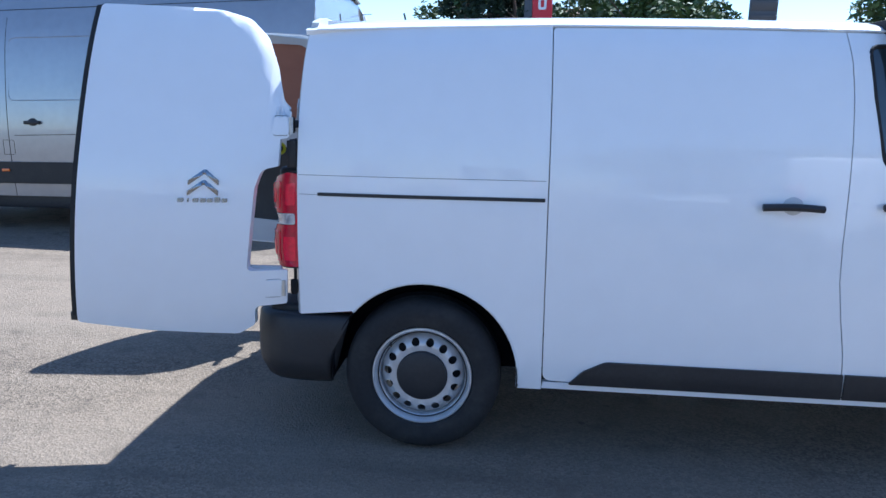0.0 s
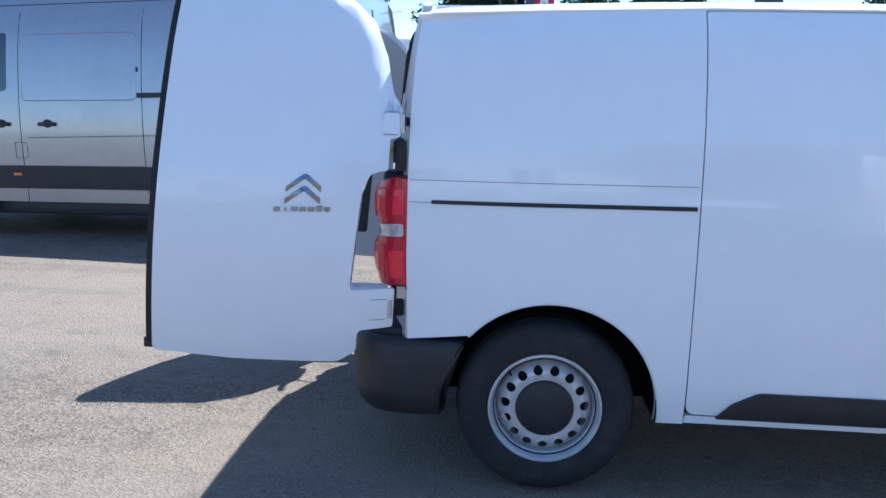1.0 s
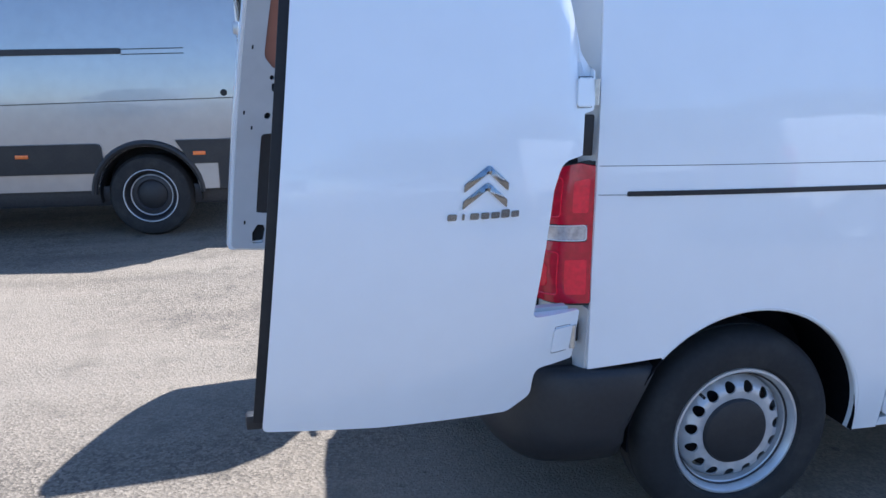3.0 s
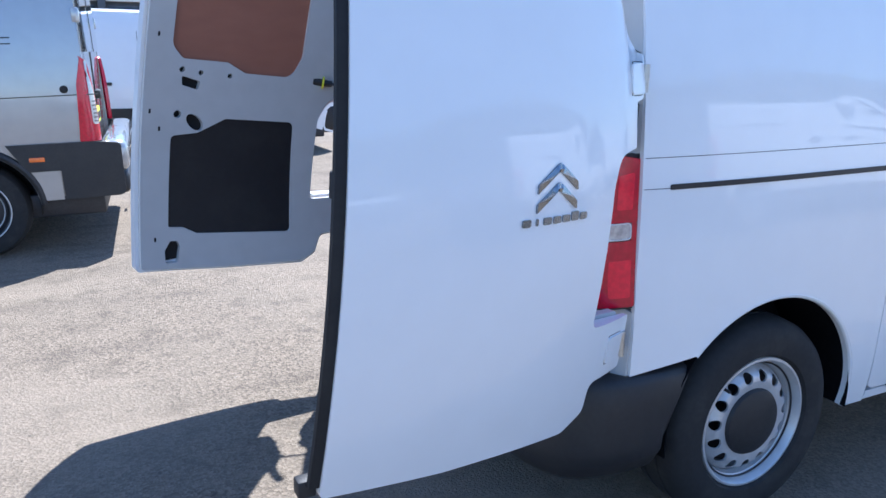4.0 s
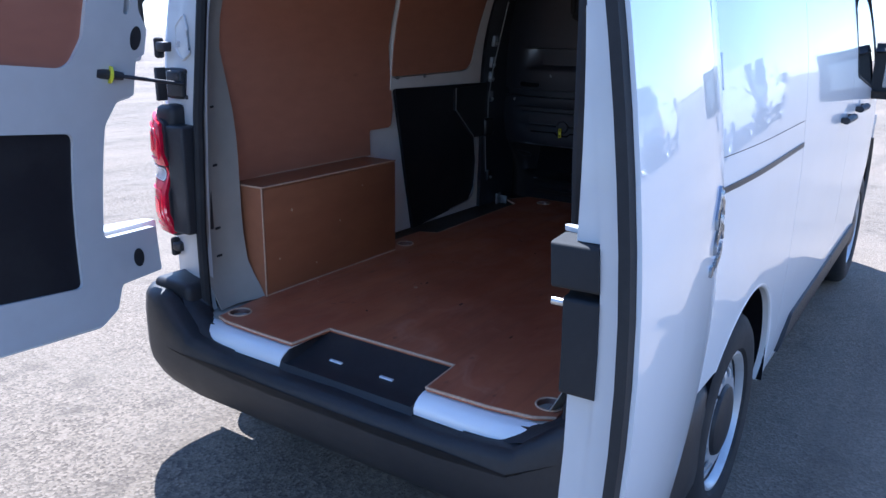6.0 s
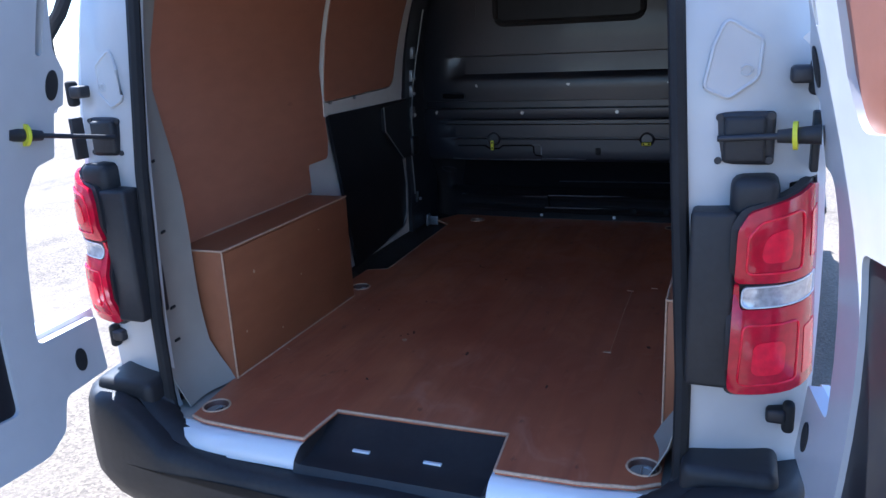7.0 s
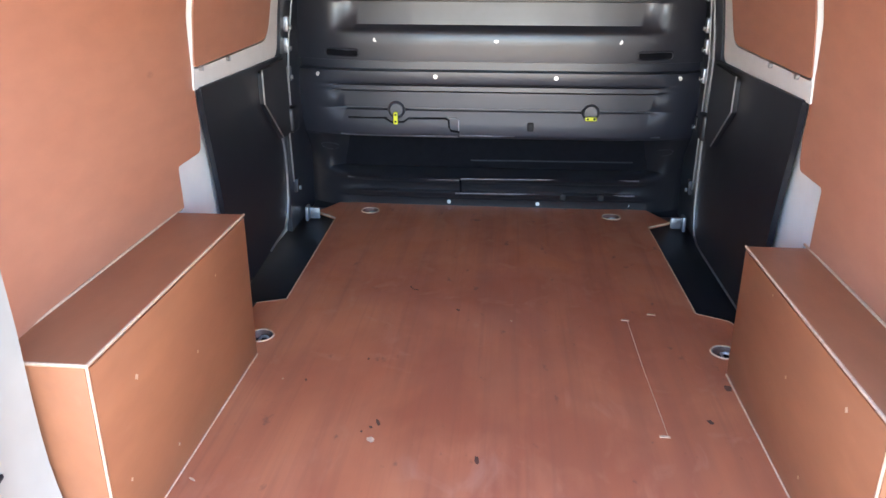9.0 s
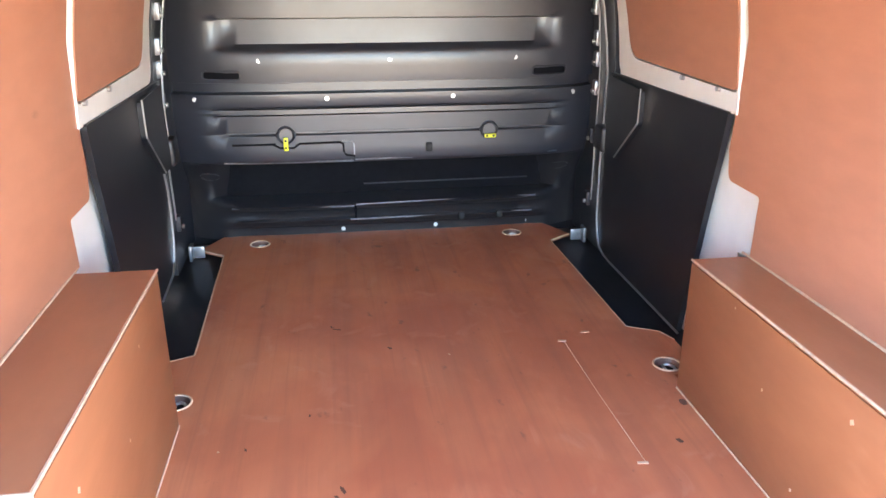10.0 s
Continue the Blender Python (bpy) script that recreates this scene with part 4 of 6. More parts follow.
    inset = rounded([(0.03 + tab, 0.660, 0.01), (0.19, 0.655, 0.03), (0.222, 0.58, 0.03), (0.285, 0.548, 0.04), (0.6, 0.560, 0.0), (w - 0.012, 0.585, 0.02),
                     (w - 0.012, 1.858, 0.02), (0.62, 1.852, 0.0), (0.36, 1.83, 0.1), (0.185, 1.72, 0.12), (0.112, 1.50, 0.05), (0.07, 1.45, 0.02), (0.07, 1.37, 0.01), (0.104, 1.36, 0.01),
                     (0.104, 1.245, 0.01), (0.168, 1.236, 0.05), (0.215 - tab * 0.7, 1.16, 0.06), (0.238 - tab * 0.6, 0.810, 0.02), (0.03 + tab, 0.808, 0.01)])
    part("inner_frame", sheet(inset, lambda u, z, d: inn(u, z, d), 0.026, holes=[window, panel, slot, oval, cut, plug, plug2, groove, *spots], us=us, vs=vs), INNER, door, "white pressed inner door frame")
    dark = rounded([(0.05 + tab, 0.668, 0.01), (w - 0.03, 0.60, 0.01), (w - 0.03, 1.84, 0.01), (0.36, 1.80, 0.05), (0.19, 1.70, 0.05), (0.12, 1.44, 0.03), (0.12, 1.25, 0.0), (0.18, 1.25, 0.05), (0.23 - tab * 0.6, 1.16, 0.05), (0.26 - tab * 0.6, 0.795, 0.01), (0.05 + tab, 0.79, 0.01)])
    # black sheet close behind the frame stands for the shade inside the door
    part("cavity_backing", sheet(dark, lambda u, z, d: inn(u, z, 0.028 + d), 0.002, us=us, vs=vs), CLOTH, door)
    part("ply_window_panel", sheet(window, lambda u, z, d: inn(u, z, 0.012 + d), 0.010, us=us, vs=vs), PLY_SHADED, door, "brown plywood window infill")
    part("lower_trim_panel", sheet(panel, lambda u, z, d: inn(u, z, 0.010 + d), 0.010, us=us, vs=vs), TRIM, door, "black lower door trim")
    for p in (plug, plug2):
        part("rubber_plug", sheet(p, lambda u, z, d: inn(u, z, -0.003 + d), 0.012), RUBBER, door)
    for u, z in ((0.945 * k, 1.21), (0.905 * k, 1.14), (0.915 * k, 0.70), (0.93 * k, 1.5)):
        part("drain_slot", sheet(rounded([(u - 0.004, z - 0.009, 0.003), (u + 0.004, z - 0.009, 0.003), (u + 0.004, z + 0.009, 0.003), (u - 0.004, z + 0.009, 0.003)]), lambda a, b, d: inn(a, b, -0.0015 + d), 0.006), RUBBER, door)
    # hinge leaves, knuckles, check strap
    for z in (1.40, 0.720):
        leaf = rounded([(0.052, z - 0.036, 0.006), (0.118, z - 0.036, 0.010), (0.118, z + 0.036, 0.010), (0.052, z + 0.036, 0.006)])
        part("hinge_leaf", sheet(leaf, lambda u, zz, d: out(u, zz, d - 0.006), 0.008, us=[0.062, 0.072, 0.082, 0.092, 0.102, 0.110]), WHITE, door, "white hinge leaf")
        part("hinge_joint", tube([out(u, zz, 0.0) for u, zz in [(k, z - 0.040) for k in even(0.052, 0.122, 8)] + [(k, z + 0.040) for k in even(0.052, 0.122, 8)[::-1]]], 0.0010, 6, closed=True), RUBBER, door)
        p = Vector(out(0.045, z, -0.004))
        part("hinge_knuckle", rod(p - Vector((0, 0, 0.034)), p + Vector((0, 0, 0.034)), 0.009), ZINC, door)
    a, c = Vector(inn(0.20, 1.312, -0.006)) if s > 0 else Vector((0.045, MID - 0.855, 1.300)), Vector((0.06, s * 0.73 + MID, 1.292))
    part("check_strap", rod(a, c, 0.006), DARK_METAL, door, "door check strap")
    way = (c - a).normalized()
    part("check_stop", rod(a - way * 0.05, a + way * (0.03 if s > 0 else 0.022), 0.018, 0.012), BLACK, door)
    part("check_ring", rod(a - way * 0.012, a - way * 0.004, 0.026, n=18), YELLOW, door, "yellow rubber ring")
    return door, out, inn, world


LEFT_W, RIGHT_W = 0.960, 0.903
doorL, outL, innL, worldL = rear_door(1, -0.015, 0.900, 10.65, LEFT_W, "white rear door swung open, dark lower trim", 0.034, 0.013)
doorR, outR, innR, worldR = rear_door(-1, 0.115, 0.957, -2.5, RIGHT_W, "white rear door swung open, chrome emblem")

# black edge seal and lock on the free edge of the right door
strip = rounded([(RIGHT_W - 0.004, 0.585, 0.004), (RIGHT_W + 0.024, 0.587, 0.006), (RIGHT_W + 0.024, 1.866, 0.006), (RIGHT_W - 0.004, 1.868, 0.004)])
part("edge_seal", sheet(strip, lambda u, z, d: outR(u, z, 0.006 + d), 0.014, vs=even(0.6, 1.86, 16)), RUBBER, doorR, "black rubber edge seal")
part("edge_foot", turned(box(-0.02, 0.02, -0.018, 0.018, -0.02, 0.02, 0.006), Matrix.Translation(outR(RIGHT_W + 0.02, 0.580, 0.035))), BLACK, doorR)
for z0, z1, du, dv in ((1.168, 1.224, 0.060, 0.062), (1.036, 1.158, 0.045, 0.046)):
    u = RIGHT_W - 0.02
    plate = rounded([(u - du, z0, 0.012), (u + 0.012, z0, 0.006), (u + 0.012, z1, 0.006), (u - du, z1, 0.02)])
    part("door_lock", sheet(plate, lambda a, b, d: innR(a, b, -dv + d), dv, vs=[(z0 + z1) / 2]), RUBBER, doorR, "black door lock housing")
cap = rounded([(RIGHT_W - 0.082, -0.066, 0.006), (RIGHT_W - 0.070, -0.066, 0.006), (RIGHT_W - 0.050, 0.0, 0.004), (RIGHT_W - 0.082, 0.0, 0.004)])
part("lock_cap", sheet(cap, lambda a, b, d: innR(a, 1.230 - d, b), 0.006), INNER, doorR, "white lock cover cap")
part("lock_striker", rod(innR(RIGHT_W - 0.04, 1.140, -0.03), innR(RIGHT_W - 0.04, 1.140, -0.072), 0.005), ZINC, doorR)
# white return flange along the free edge, cut away round the lock
for z0, z1, v0, v1 in ((0.588, 1.045, 0.026, 0.040), (1.225, 1.50, 0.034, 0.006)):
    flange = [(RIGHT_W - 0.058, z0), (RIGHT_W - 0.026, z0), (RIGHT_W - 0.026, z1), (RIGHT_W - 0.058, z1)]
    part("edge_flange", sheet(flange, lambda a, b, d: innR(a, b, (d - 1) * (v0 + (v1 - v0) * (b - z0) / (z1 - z0)) if d == 0 else 0.0), 0.01, vs=even(z0, z1, 5)), INNER, doorR)
handle_plate = rounded([(RIGHT_W - 0.30, 0.79, 0.02), (RIGHT_W - 0.13, 0.79, 0.03), (RIGHT_W - 0.13, 0.95, 0.03), (RIGHT_W - 0.30, 0.95, 0.02)])
part("lock_cover", sheet(handle_plate, lambda a, b, d: innR(a, b, -0.012 + d), 0.012), TRIM, doorR, "black lock cover plate")

# chrome emblem: two chevrons and a row of small bars
def chevron(z):
    u0, h, t = 0.390, 0.066, 0.020
    half_w = 0.063
    pts = rounded([(u0 - half_w, z, 0.002), (u0, z + h * 0.72, 0.012), (u0 + half_w, z, 0.002), (u0 + half_w, z + t, 0.004), (u0, z + h * 0.72 + t, 0.014), (u0 - half_w, z + t, 0.004)], 4)
    return sheet(pts, lambda u, zz, d: outR(u, zz, d - 0.009 + 0.010 * abs((zz - (z + 0.72 * h * (1 - abs(u - u0) / half_w)) - t / 2) / t)), 0.012, us=[u0], vs=even(z, z + h + t, 5))


for z in (1.158, 1.116):
    part("emblem_chevron", chevron(z), CHROME, doorR, "chrome chevron emblem")
for i, (uw, hh) in enumerate(((0.024, 0.016), (0.006, 0.016), (0.023, 0.016), (0.023, 0.016), (0.024, 0.016), (0.024, 0.021), (0.023, 0.016))):
    u = 0.478 - i * 0.030
    bar = rounded([(u - uw / 2, 1.090, 0.004), (u + uw / 2, 1.090, 0.004), (u + uw / 2, 1.090 + hh, 0.004), (u - uw / 2, 1.090 + hh, 0.004)], 3)
    part("name_bar", sheet(bar, lambda a, b, d: outR(a, b, d - 0.004), 0.005), CHROME, doorR, "small chrome name bar")

# fittings on the rear pillars
for s in (-1, 1):
    def pillar_box(name, h0, h1, z0, z1, x0, x1, mat, label="", bevel=0.008):
        return part(name, box(x0, x1, *sorted((MID + s * h0, MID + s * h1)), z0, z1, bevel, segments=3), mat, frame_part, label)

    pillar_box("check_strap_box", 0.740, 0.815, 1.246, 1.332, 0.062, 0.12, BLACK, "black check strap box")
    for h, z in ((0.732, 1.330), (0.822, 1.332), (0.732, 1.248), (0.822, 1.250)):
        part("box_bolt", rod((0.074, MID + s * h, z), (0.085, MID + s * h, z), 0.007), DARK_METAL, frame_part)
    pillar_box("hinge_gap_seal", 0.894, 0.908, 1.226, 1.338, 0.085, 0.125, BLACK, bevel=0.004)
    pillar_box("box_flange", 0.723, 0.831, 1.239, 1.340, 0.080, 0.10, DARK_METAL)
    for z in (1.405, 0.715):
        pillar_box("hinge_bracket", 0.850, 0.890, z - 0.016, z + 0.016, 0.085, 0.13, DARK_METAL)
        pillar_box("hinge_stop", 0.882, 0.906, z - 0.038, z + 0.030, 0.088, 0.12, RUBBER, bevel=0.010)
    cover = rounded([(MID + s * 0.70, 1.385, 0.015), (MID + s * 0.745, 1.365, 0.015), (MID + s * 0.795, 1.40, 0.02), (MID + s * 0.80, 1.47, 0.015), (MID + s * 0.735, 1.51, 0.015), (MID + s * 0.715, 1.46, 0.015)])
    boss = part("pressed_boss", sheet(cover, lambda y, z, d: (on_rear(y, z, 0)[0] - 0.004 + d, y, z), 0.01), INNER, frame_part)
    part("boss_edge", tube([(on_rear(y, z, 0)[0] - 0.003, y, z) for y, z in cover], 0.004, 6, closed=True), INNER, boss)
    part("boss_hole", tube([(on_rear(MID + s * 0.775, 1.415, 0)[0] - 0.005, MID + s * 0.775 + 0.010 * math.cos(a), 1.415 + 0.010 * math.sin(a)) for a in [math.pi * k / 6 for k in range(12)]], 0.0022, 6, closed=True), INNER, boss)
# wiring boot between the left pillar and its door
part("wiring_boot", tube([(0.05, 0.79, 1.66), (0.02, 0.80, 1.60), (0.0, 0.83, 1.55), (-0.02, 0.85, 1.56), (-0.05, 0.845, 1.62), (-0.08, 0.84, 1.68)], 0.017, 10), RUBBER, van, "black rubber wiring boot")
part("wiring_boot", tube([(0.0, 0.83, 1.55), (0.005, 0.835, 1.50), (0.01, 0.84, 1.44)], 0.010, 10), RUBBER, van)

# ---- load bay ----
BAY = 0.0                      # middle of the load bay
FLOOR = 0.536
wall_w = smooth_table([(0.5, 0.775), (0.93, 0.771), (1.2, 0.775), (1.4, 0.760), (1.6, 0.72), (1.72, 0.68), (1.82, 0.63)])


flare = smooth_table([(0.0, -0.02), (0.24, -0.012), (0.4, 0.0), (1.2, 0.004), (2.3, 0.004)])


def on_wall(s, off=0.0):
    """A lining at the side wall; off: how far it stands into the bay."""
    return lambda x, z, d: (x, BAY + s * (wall_w(z) + flare(x) - off + d), z)


WZ = [0.62, 0.7, 0.8, 0.9, 1.0, 1.1, 1.2, 1.3, 1.4, 1.5, 1.6, 1.68, 1.75]
ring_at = [(0.092, 0.556), (0.112, -0.606), (1.124, 0.630), (1.138, -0.660), (2.277, 0.517), (2.277, -0.490)]
outline = [(0.060, -0.649), (0.030, -0.598), (0.012, -0.478), (0.006, -0.284), (0.172, -0.269), (0.166, 0.213), (0.007, 0.225), (0.008, 0.418), (0.014, 0.538), (0.030, 0.588), (0.248, 0.616), (0.268, 0.647), (1.083, 0.647), (1.083, 0.712), (1.339, 0.709), (1.374, 0.624), (2.173, 0.642), (2.248, 0.736), (2.393, 0.662), (2.393, -0.642), (2.233, -0.719), (2.168, -0.622), (1.379, -0.635), (1.334, -0.721), (1.278, -0.742), (1.083, -0.742), (1.083, -0.657), (0.268, -0.657), (0.248, -0.647)]
floor_ply = part("ply_floor", sheet(outline, lambda x, y, d: (x, y, FLOOR - d), 0.012, holes=[circle(x, y, 0.036, 20) for x, y in ring_at]), PLY_FLOOR, van, "worn brown plywood load floor")
n = len(outline)
for i in (0, 1, 2, 3, 4, 5, 6, 7, 8, 14, 15, 16, 20, 21, 22, 23):
    a, c = outline[i], outline[(i + 1) % n]
    part("floor_edge", tube([(*a, FLOOR - 0.003), (*c, FLOOR - 0.003)], 0.0042, 6), PLY_EDGE, floor_ply, "raw plywood edge")
for x, y in ring_at:
    cup = turned(lathe([(0.0, -0.022), (0.028, -0.021), (0.034, -0.010), (0.036, -0.001), (0.040, 0.0), (0.039, 0.002), (0.036, 0.0025), (0.033, -0.004)], 24), Matrix.Translation((x, y, FLOOR)) @ Matrix.Rotation(radians(90), 4, "X"))
    cup_ob = part("lashing_cup", cup, CUP, floor_ply, "pressed metal lashing cup")
    part("cup_rim", tube([(a, c, FLOOR + 0.001) for a, c in circle(x, y, 0.0375, 24)], 0.0030, 6, closed=True), PLY_EDGE, cup_ob)
    loop = arc(x, y, 0.022, 200, 340, 8)
    part("lashing_ring", tube([(a, c, FLOOR - 0.012) for a, c in loop] + [(x + 0.020, y + 0.004, FLOOR - 0.014), (x - 0.020, y + 0.004, FLOOR - 0.014)], 0.004, 6, closed=True), ZINC, cup_ob)
# light scores in the ply
for pts in ([(1.314, -0.422), (1.05, -0.424), (0.733, -0.432)],):
    part("floor_score", tube([(x, y, FLOOR) for x, y in pts], 0.0010, 4), PLY_EDGE, floor_ply)
for x, y, a in ((1.314, -0.416, 80), (0.728, -0.424, 85), (1.36, -0.50, 80)):
    part("floor_score", turned(box(-0.004, 0.004, -0.012, 0.012, 0, 0.0014, 0), Matrix.Translation((x, y, FLOOR)) @ Matrix.Rotation(radians(a - 90), 4, "Z")), PLY_EDGE, floor_ply)

marks = random.Random(5)


def floor_mark(x, y, long, wide, way, mat, name):
    """A small ragged mark worn into the floor face."""
    pts = []
    for k in range(12):
        a = 2 * math.pi * k / 12
        r = marks.uniform(0.65, 1.1)
        pts.append((long * r * math.cos(a), wide * r * math.sin(a)))
    c, d = math.cos(radians(way)), math.sin(radians(way))
    part(name, sheet([(x + u * c - v * d, y + u * d + v * c) for u, v in pts], lambda a, b, t: (a, b, FLOOR + 0.0006 - t), 0.0008), mat, floor_ply)


for x, y, long, wide, way in ((0.728, 0.226, 0.016, 0.004, 20), (0.690, 0.258, 0.005, 0.003, 0), (0.708, 0.240, 0.006, 0.004, 60), (0.606, -0.008, 0.017, 0.0055, 8), (0.796, -0.540, 0.012, 0.007, 30), (1.340, 0.081, 0.010, 0.005, 40), (1.480, 0.228, 0.014, 0.003, 70), (1.50, 0.245, 0.010, 0.003, 10), (1.02, 0.30, 0.006, 0.003, 0), (0.90, 0.44, 0.007, 0.003, 15), (0.45, -0.30, 0.012, 0.004, 5), (0.36, 0.22, 0.010, 0.004, 50), (0.95, -0.62, 0.016, 0.010, 0)):
    floor_mark(x, y, long, wide, way, PLY_DENT, "floor_dent")
for x, y, long, wide, way in ((0.660, 0.232, 0.012, 0.009, 30), (0.494, 0.575, 0.010, 0.003, 60), (0.90, 0.50, 0.004, 0.003, 0), (1.28, -0.08, 0.006, 0.003, 20)):
    floor_mark(x, y, long, wide, way, PLY_EDGE, "floor_chip")


def load_wall(s):
    skin = [(0.20, 0.53), (0.235, 0.53), (0.235, 0.87), (1.10, 0.87), (1.10, 0.53), (2.05, 0.53), (2.05, 1.84), (0.20, 1.84)]
    part("inner_side_skin", sheet(skin, on_wall(s, -0.022), 0.004, us=even(0.2, 2.05, 6), vs=WZ), CREAM, van, "white painted inner body side")
    # white jamb from the opening to the lining
    edge = smooth_table([(0.53, 0.600), (0.585, 0.628), (0.64, 0.664), (0.72, 0.676), (0.82, 0.683), (0.94, 0.687), (1.05, 0.690), (1.16, 0.701), (1.25, 0.714), (1.4, 0.720), (1.5, 0.708), (1.7, 0.665), (1.84, 0.61)])
    ex = smooth_table([(0.53, 0.26), (0.75, 0.242), (1.0, 0.245), (1.25, 0.245), (1.45, 0.215), (1.6, 0.235), (1.84, 0.24)])
    zs = [0.53, 0.57, 0.61, 0.66, 0.71, 0.76, 0.82, 0.9, 1.0, 1.1, 1.2, 1.3, 1.4, 1.5, 1.6, 1.7, 1.78]
    inner_edge = smooth_table([(0.53, 0.633), (0.62, 0.684), (0.8, 0.682), (1.2, 0.660), (1.74, 0.628)] if s > 0 else [(0.53, 0.618), (0.62, 0.664), (0.8, 0.670), (1.2, 0.657), (1.74, 0.628)])

    def jamb(t, z):
        a = Vector((0.075 + lean(z) * 0.8, BAY + s * inner_edge(z), z))
        c = Vector((ex(z), BAY + s * (edge(z) + 0.012), z))
        p = a.lerp(c, t)
        p.y += s * 0.02 * math.sin(math.pi * t)
        return p

    jm = part("door_jamb", solid(grid([k / 6 for k in range(7)], zs, jamb), 0.003), DIM_WHITE, van, "white painted door jamb, darkened in its colour")
    for z in (0.70, 0.80, 1.02, 1.215, 1.50):
        p, q = jamb(0.34, z) - Vector((0.002, s * 0.003, 0)), jamb(0.46, z) - Vector((0.002, s * 0.003, 0))
        m = Matrix.Translation((p + q) / 2) @ (q - p).to_track_quat("X", "Z").to_matrix().to_4x4()
        part("jamb_slot", turned(box(-0.012, 0.012, -0.005, 0.005, -0.004, 0.004, 0.002), m), RUBBER, jm)
    post_x = 0.010 if s > 0 else -0.040
    top = 0.934 if s > 0 else 0.890
    # plywood side lining with its cut corner
    panel = rounded([(0.245, top, 0), (1.050 + post_x, top, 0), (1.050 + post_x, 1.042, 0.012), (1.200 + post_x, 1.045, 0.03), (1.218 + post_x, 1.12, 0.03), (1.200 + post_x, 1.25, 0), (1.170 + post_x, 1.40, 0.1), (1.175 + post_x, 1.79, 0.02), (0.235, 1.79, 0.0), (0.215, 1.5, 0.06), (0.245, 1.25, 0.1)])
    part("ply_side_lining", sheet(panel, on_wall(s), 0.009, us=even(0.28, 1.16, 6), vs=WZ), PLY, van, "brown plywood side lining")
    # sliding door inside: window infill, white frame, black lower board
    wpanel = rounded([(1.204 + post_x, 1.268, 0.02), (1.862, 1.280, 0.09), (1.932, 1.70, 0.10), (1.832, 1.74, 0.05), (1.204 + post_x, 1.74, 0.02)])
    part("ply_window_infill", sheet(wpanel, on_wall(s, 0.006), 0.008, us=even(1.18, 1.9, 4), vs=WZ), PLY, van, "brown plywood window infill")
    frame_band = rounded([(1.196 + post_x, 1.21, 0.0), (1.962, 1.21, 0.05), (1.997, 1.80, 0.03), (1.196 + post_x, 1.80, 0.0)])
    part("inner_window_frame", sheet(frame_band, on_wall(s, 0.004), 0.02, holes=[rounded([(1.200 + post_x, 1.262, 0.02), (1.870, 1.274, 0.09), (1.940, 1.70, 0.10), (1.832, 1.748, 0.05), (1.200 + post_x, 1.748, 0.02)])], us=even(1.2, 1.9, 4), vs=WZ), CREAM, van, "white window frame pressing")
    for x, z in ((1.46, 1.262), (1.25, 1.262)):
        part("frame_screw", rod(on_wall(s, 0.004)(x, z, 0), on_wall(s, 0.014)(x, z, 0), 0.007), ZINC, van)
    if s > 0:
        front = [(2.035, 1.206, 0.01), (2.035, 0.955, 0.02), (1.900, 0.945, 0.02), (1.925, 0.80, 0.05), (1.915, 0.66, 0.05), (1.86, 0.588, 0.04), (1.62, 0.562, 0.02)]
        rims = [[(2.12, 1.62), (2.109, 1.39), (2.072, 1.25), (2.045, 1.114), (2.042, 1.02)], [(1.900, 0.945), (1.924, 0.86), (1.929, 0.78), (1.922, 0.68), (1.898, 0.62), (1.86, 0.593), (1.68, 0.574)]]
    else:
        front = [(2.040, 1.206, 0.01), (2.040, 0.66, 0.05), (2.005, 0.56, 0.04), (1.90, 0.540, 0.02)]
        rims = [[(2.088, 1.70), (2.075, 1.42), (2.058, 1.30), (2.046, 1.20), (2.044, 1.01)], [(2.046, 0.92), (2.046, 0.76), (2.042, 0.66), (2.025, 0.595), (2.000, 0.562), (1.95, 0.547), (1.876, 0.543), (1.30, 0.543)]]
    board = rounded([(1.22 + post_x, 1.214, 0.01), *front, (1.36 + post_x, 0.538, 0.0), (1.292 + post_x, 0.83, 0.0)])
    bd = part("door_trim_board", sheet(board, on_wall(s, 0.012), 0.016, us=even(1.2, 2.0, 5), vs=WZ), TRIM, van, "black sliding door trim board")
    for pts in rims:
        part("board_edge", tube([on_wall(s, 0.016)(x, z, 0) for x, z in pts], 0.0038, 6), ZINC, bd, "pale edge trim")
    part("edge_block", box(1.985, 2.068, *sorted((BAY + s * 0.735, BAY + s * 0.785)), 0.925, 1.02, 0.014, segments=3), TRIM, bd)
    grip = rounded([(1.706, 1.19, 0.02), (1.99, 1.20, 0.02), (1.99, 0.93, 0.04), (1.88, 0.93, 0.02), (1.706, 1.08, 0.03)])
    part("grip_recess", sheet(grip, on_wall(s, 0.026), 0.016, vs=WZ), TRIM, bd)
    part("grip_line", tube([on_wall(s, 0.028)(x, z, 0) for x, z in ((1.708, 1.195), (1.710, 1.085), (1.88, 0.935))], 0.0028, 6), ZINC, bd)
    # post behind the door, with brackets
    post = part("door_post", sheet([(2.007, 0.53), (2.372, 0.53), (2.372, 1.84), (2.017, 1.84)], on_wall(s, 0.0), 0.02, us=[2.08, 2.15], vs=WZ), STEEL_BLACK, van, "black painted door post")
    part("post_flange", tube([on_wall(s, 0.004)(x, z, 0) for x, z in (((2.054, 0.72), (2.044, 0.83), (2.034, 0.94)) if s > 0 else ((2.153, 0.70), (2.150, 0.97), (2.156, 1.2), (2.16, 1.40), (2.165, 1.60)))], 0.0035, 6), ZINC, post)
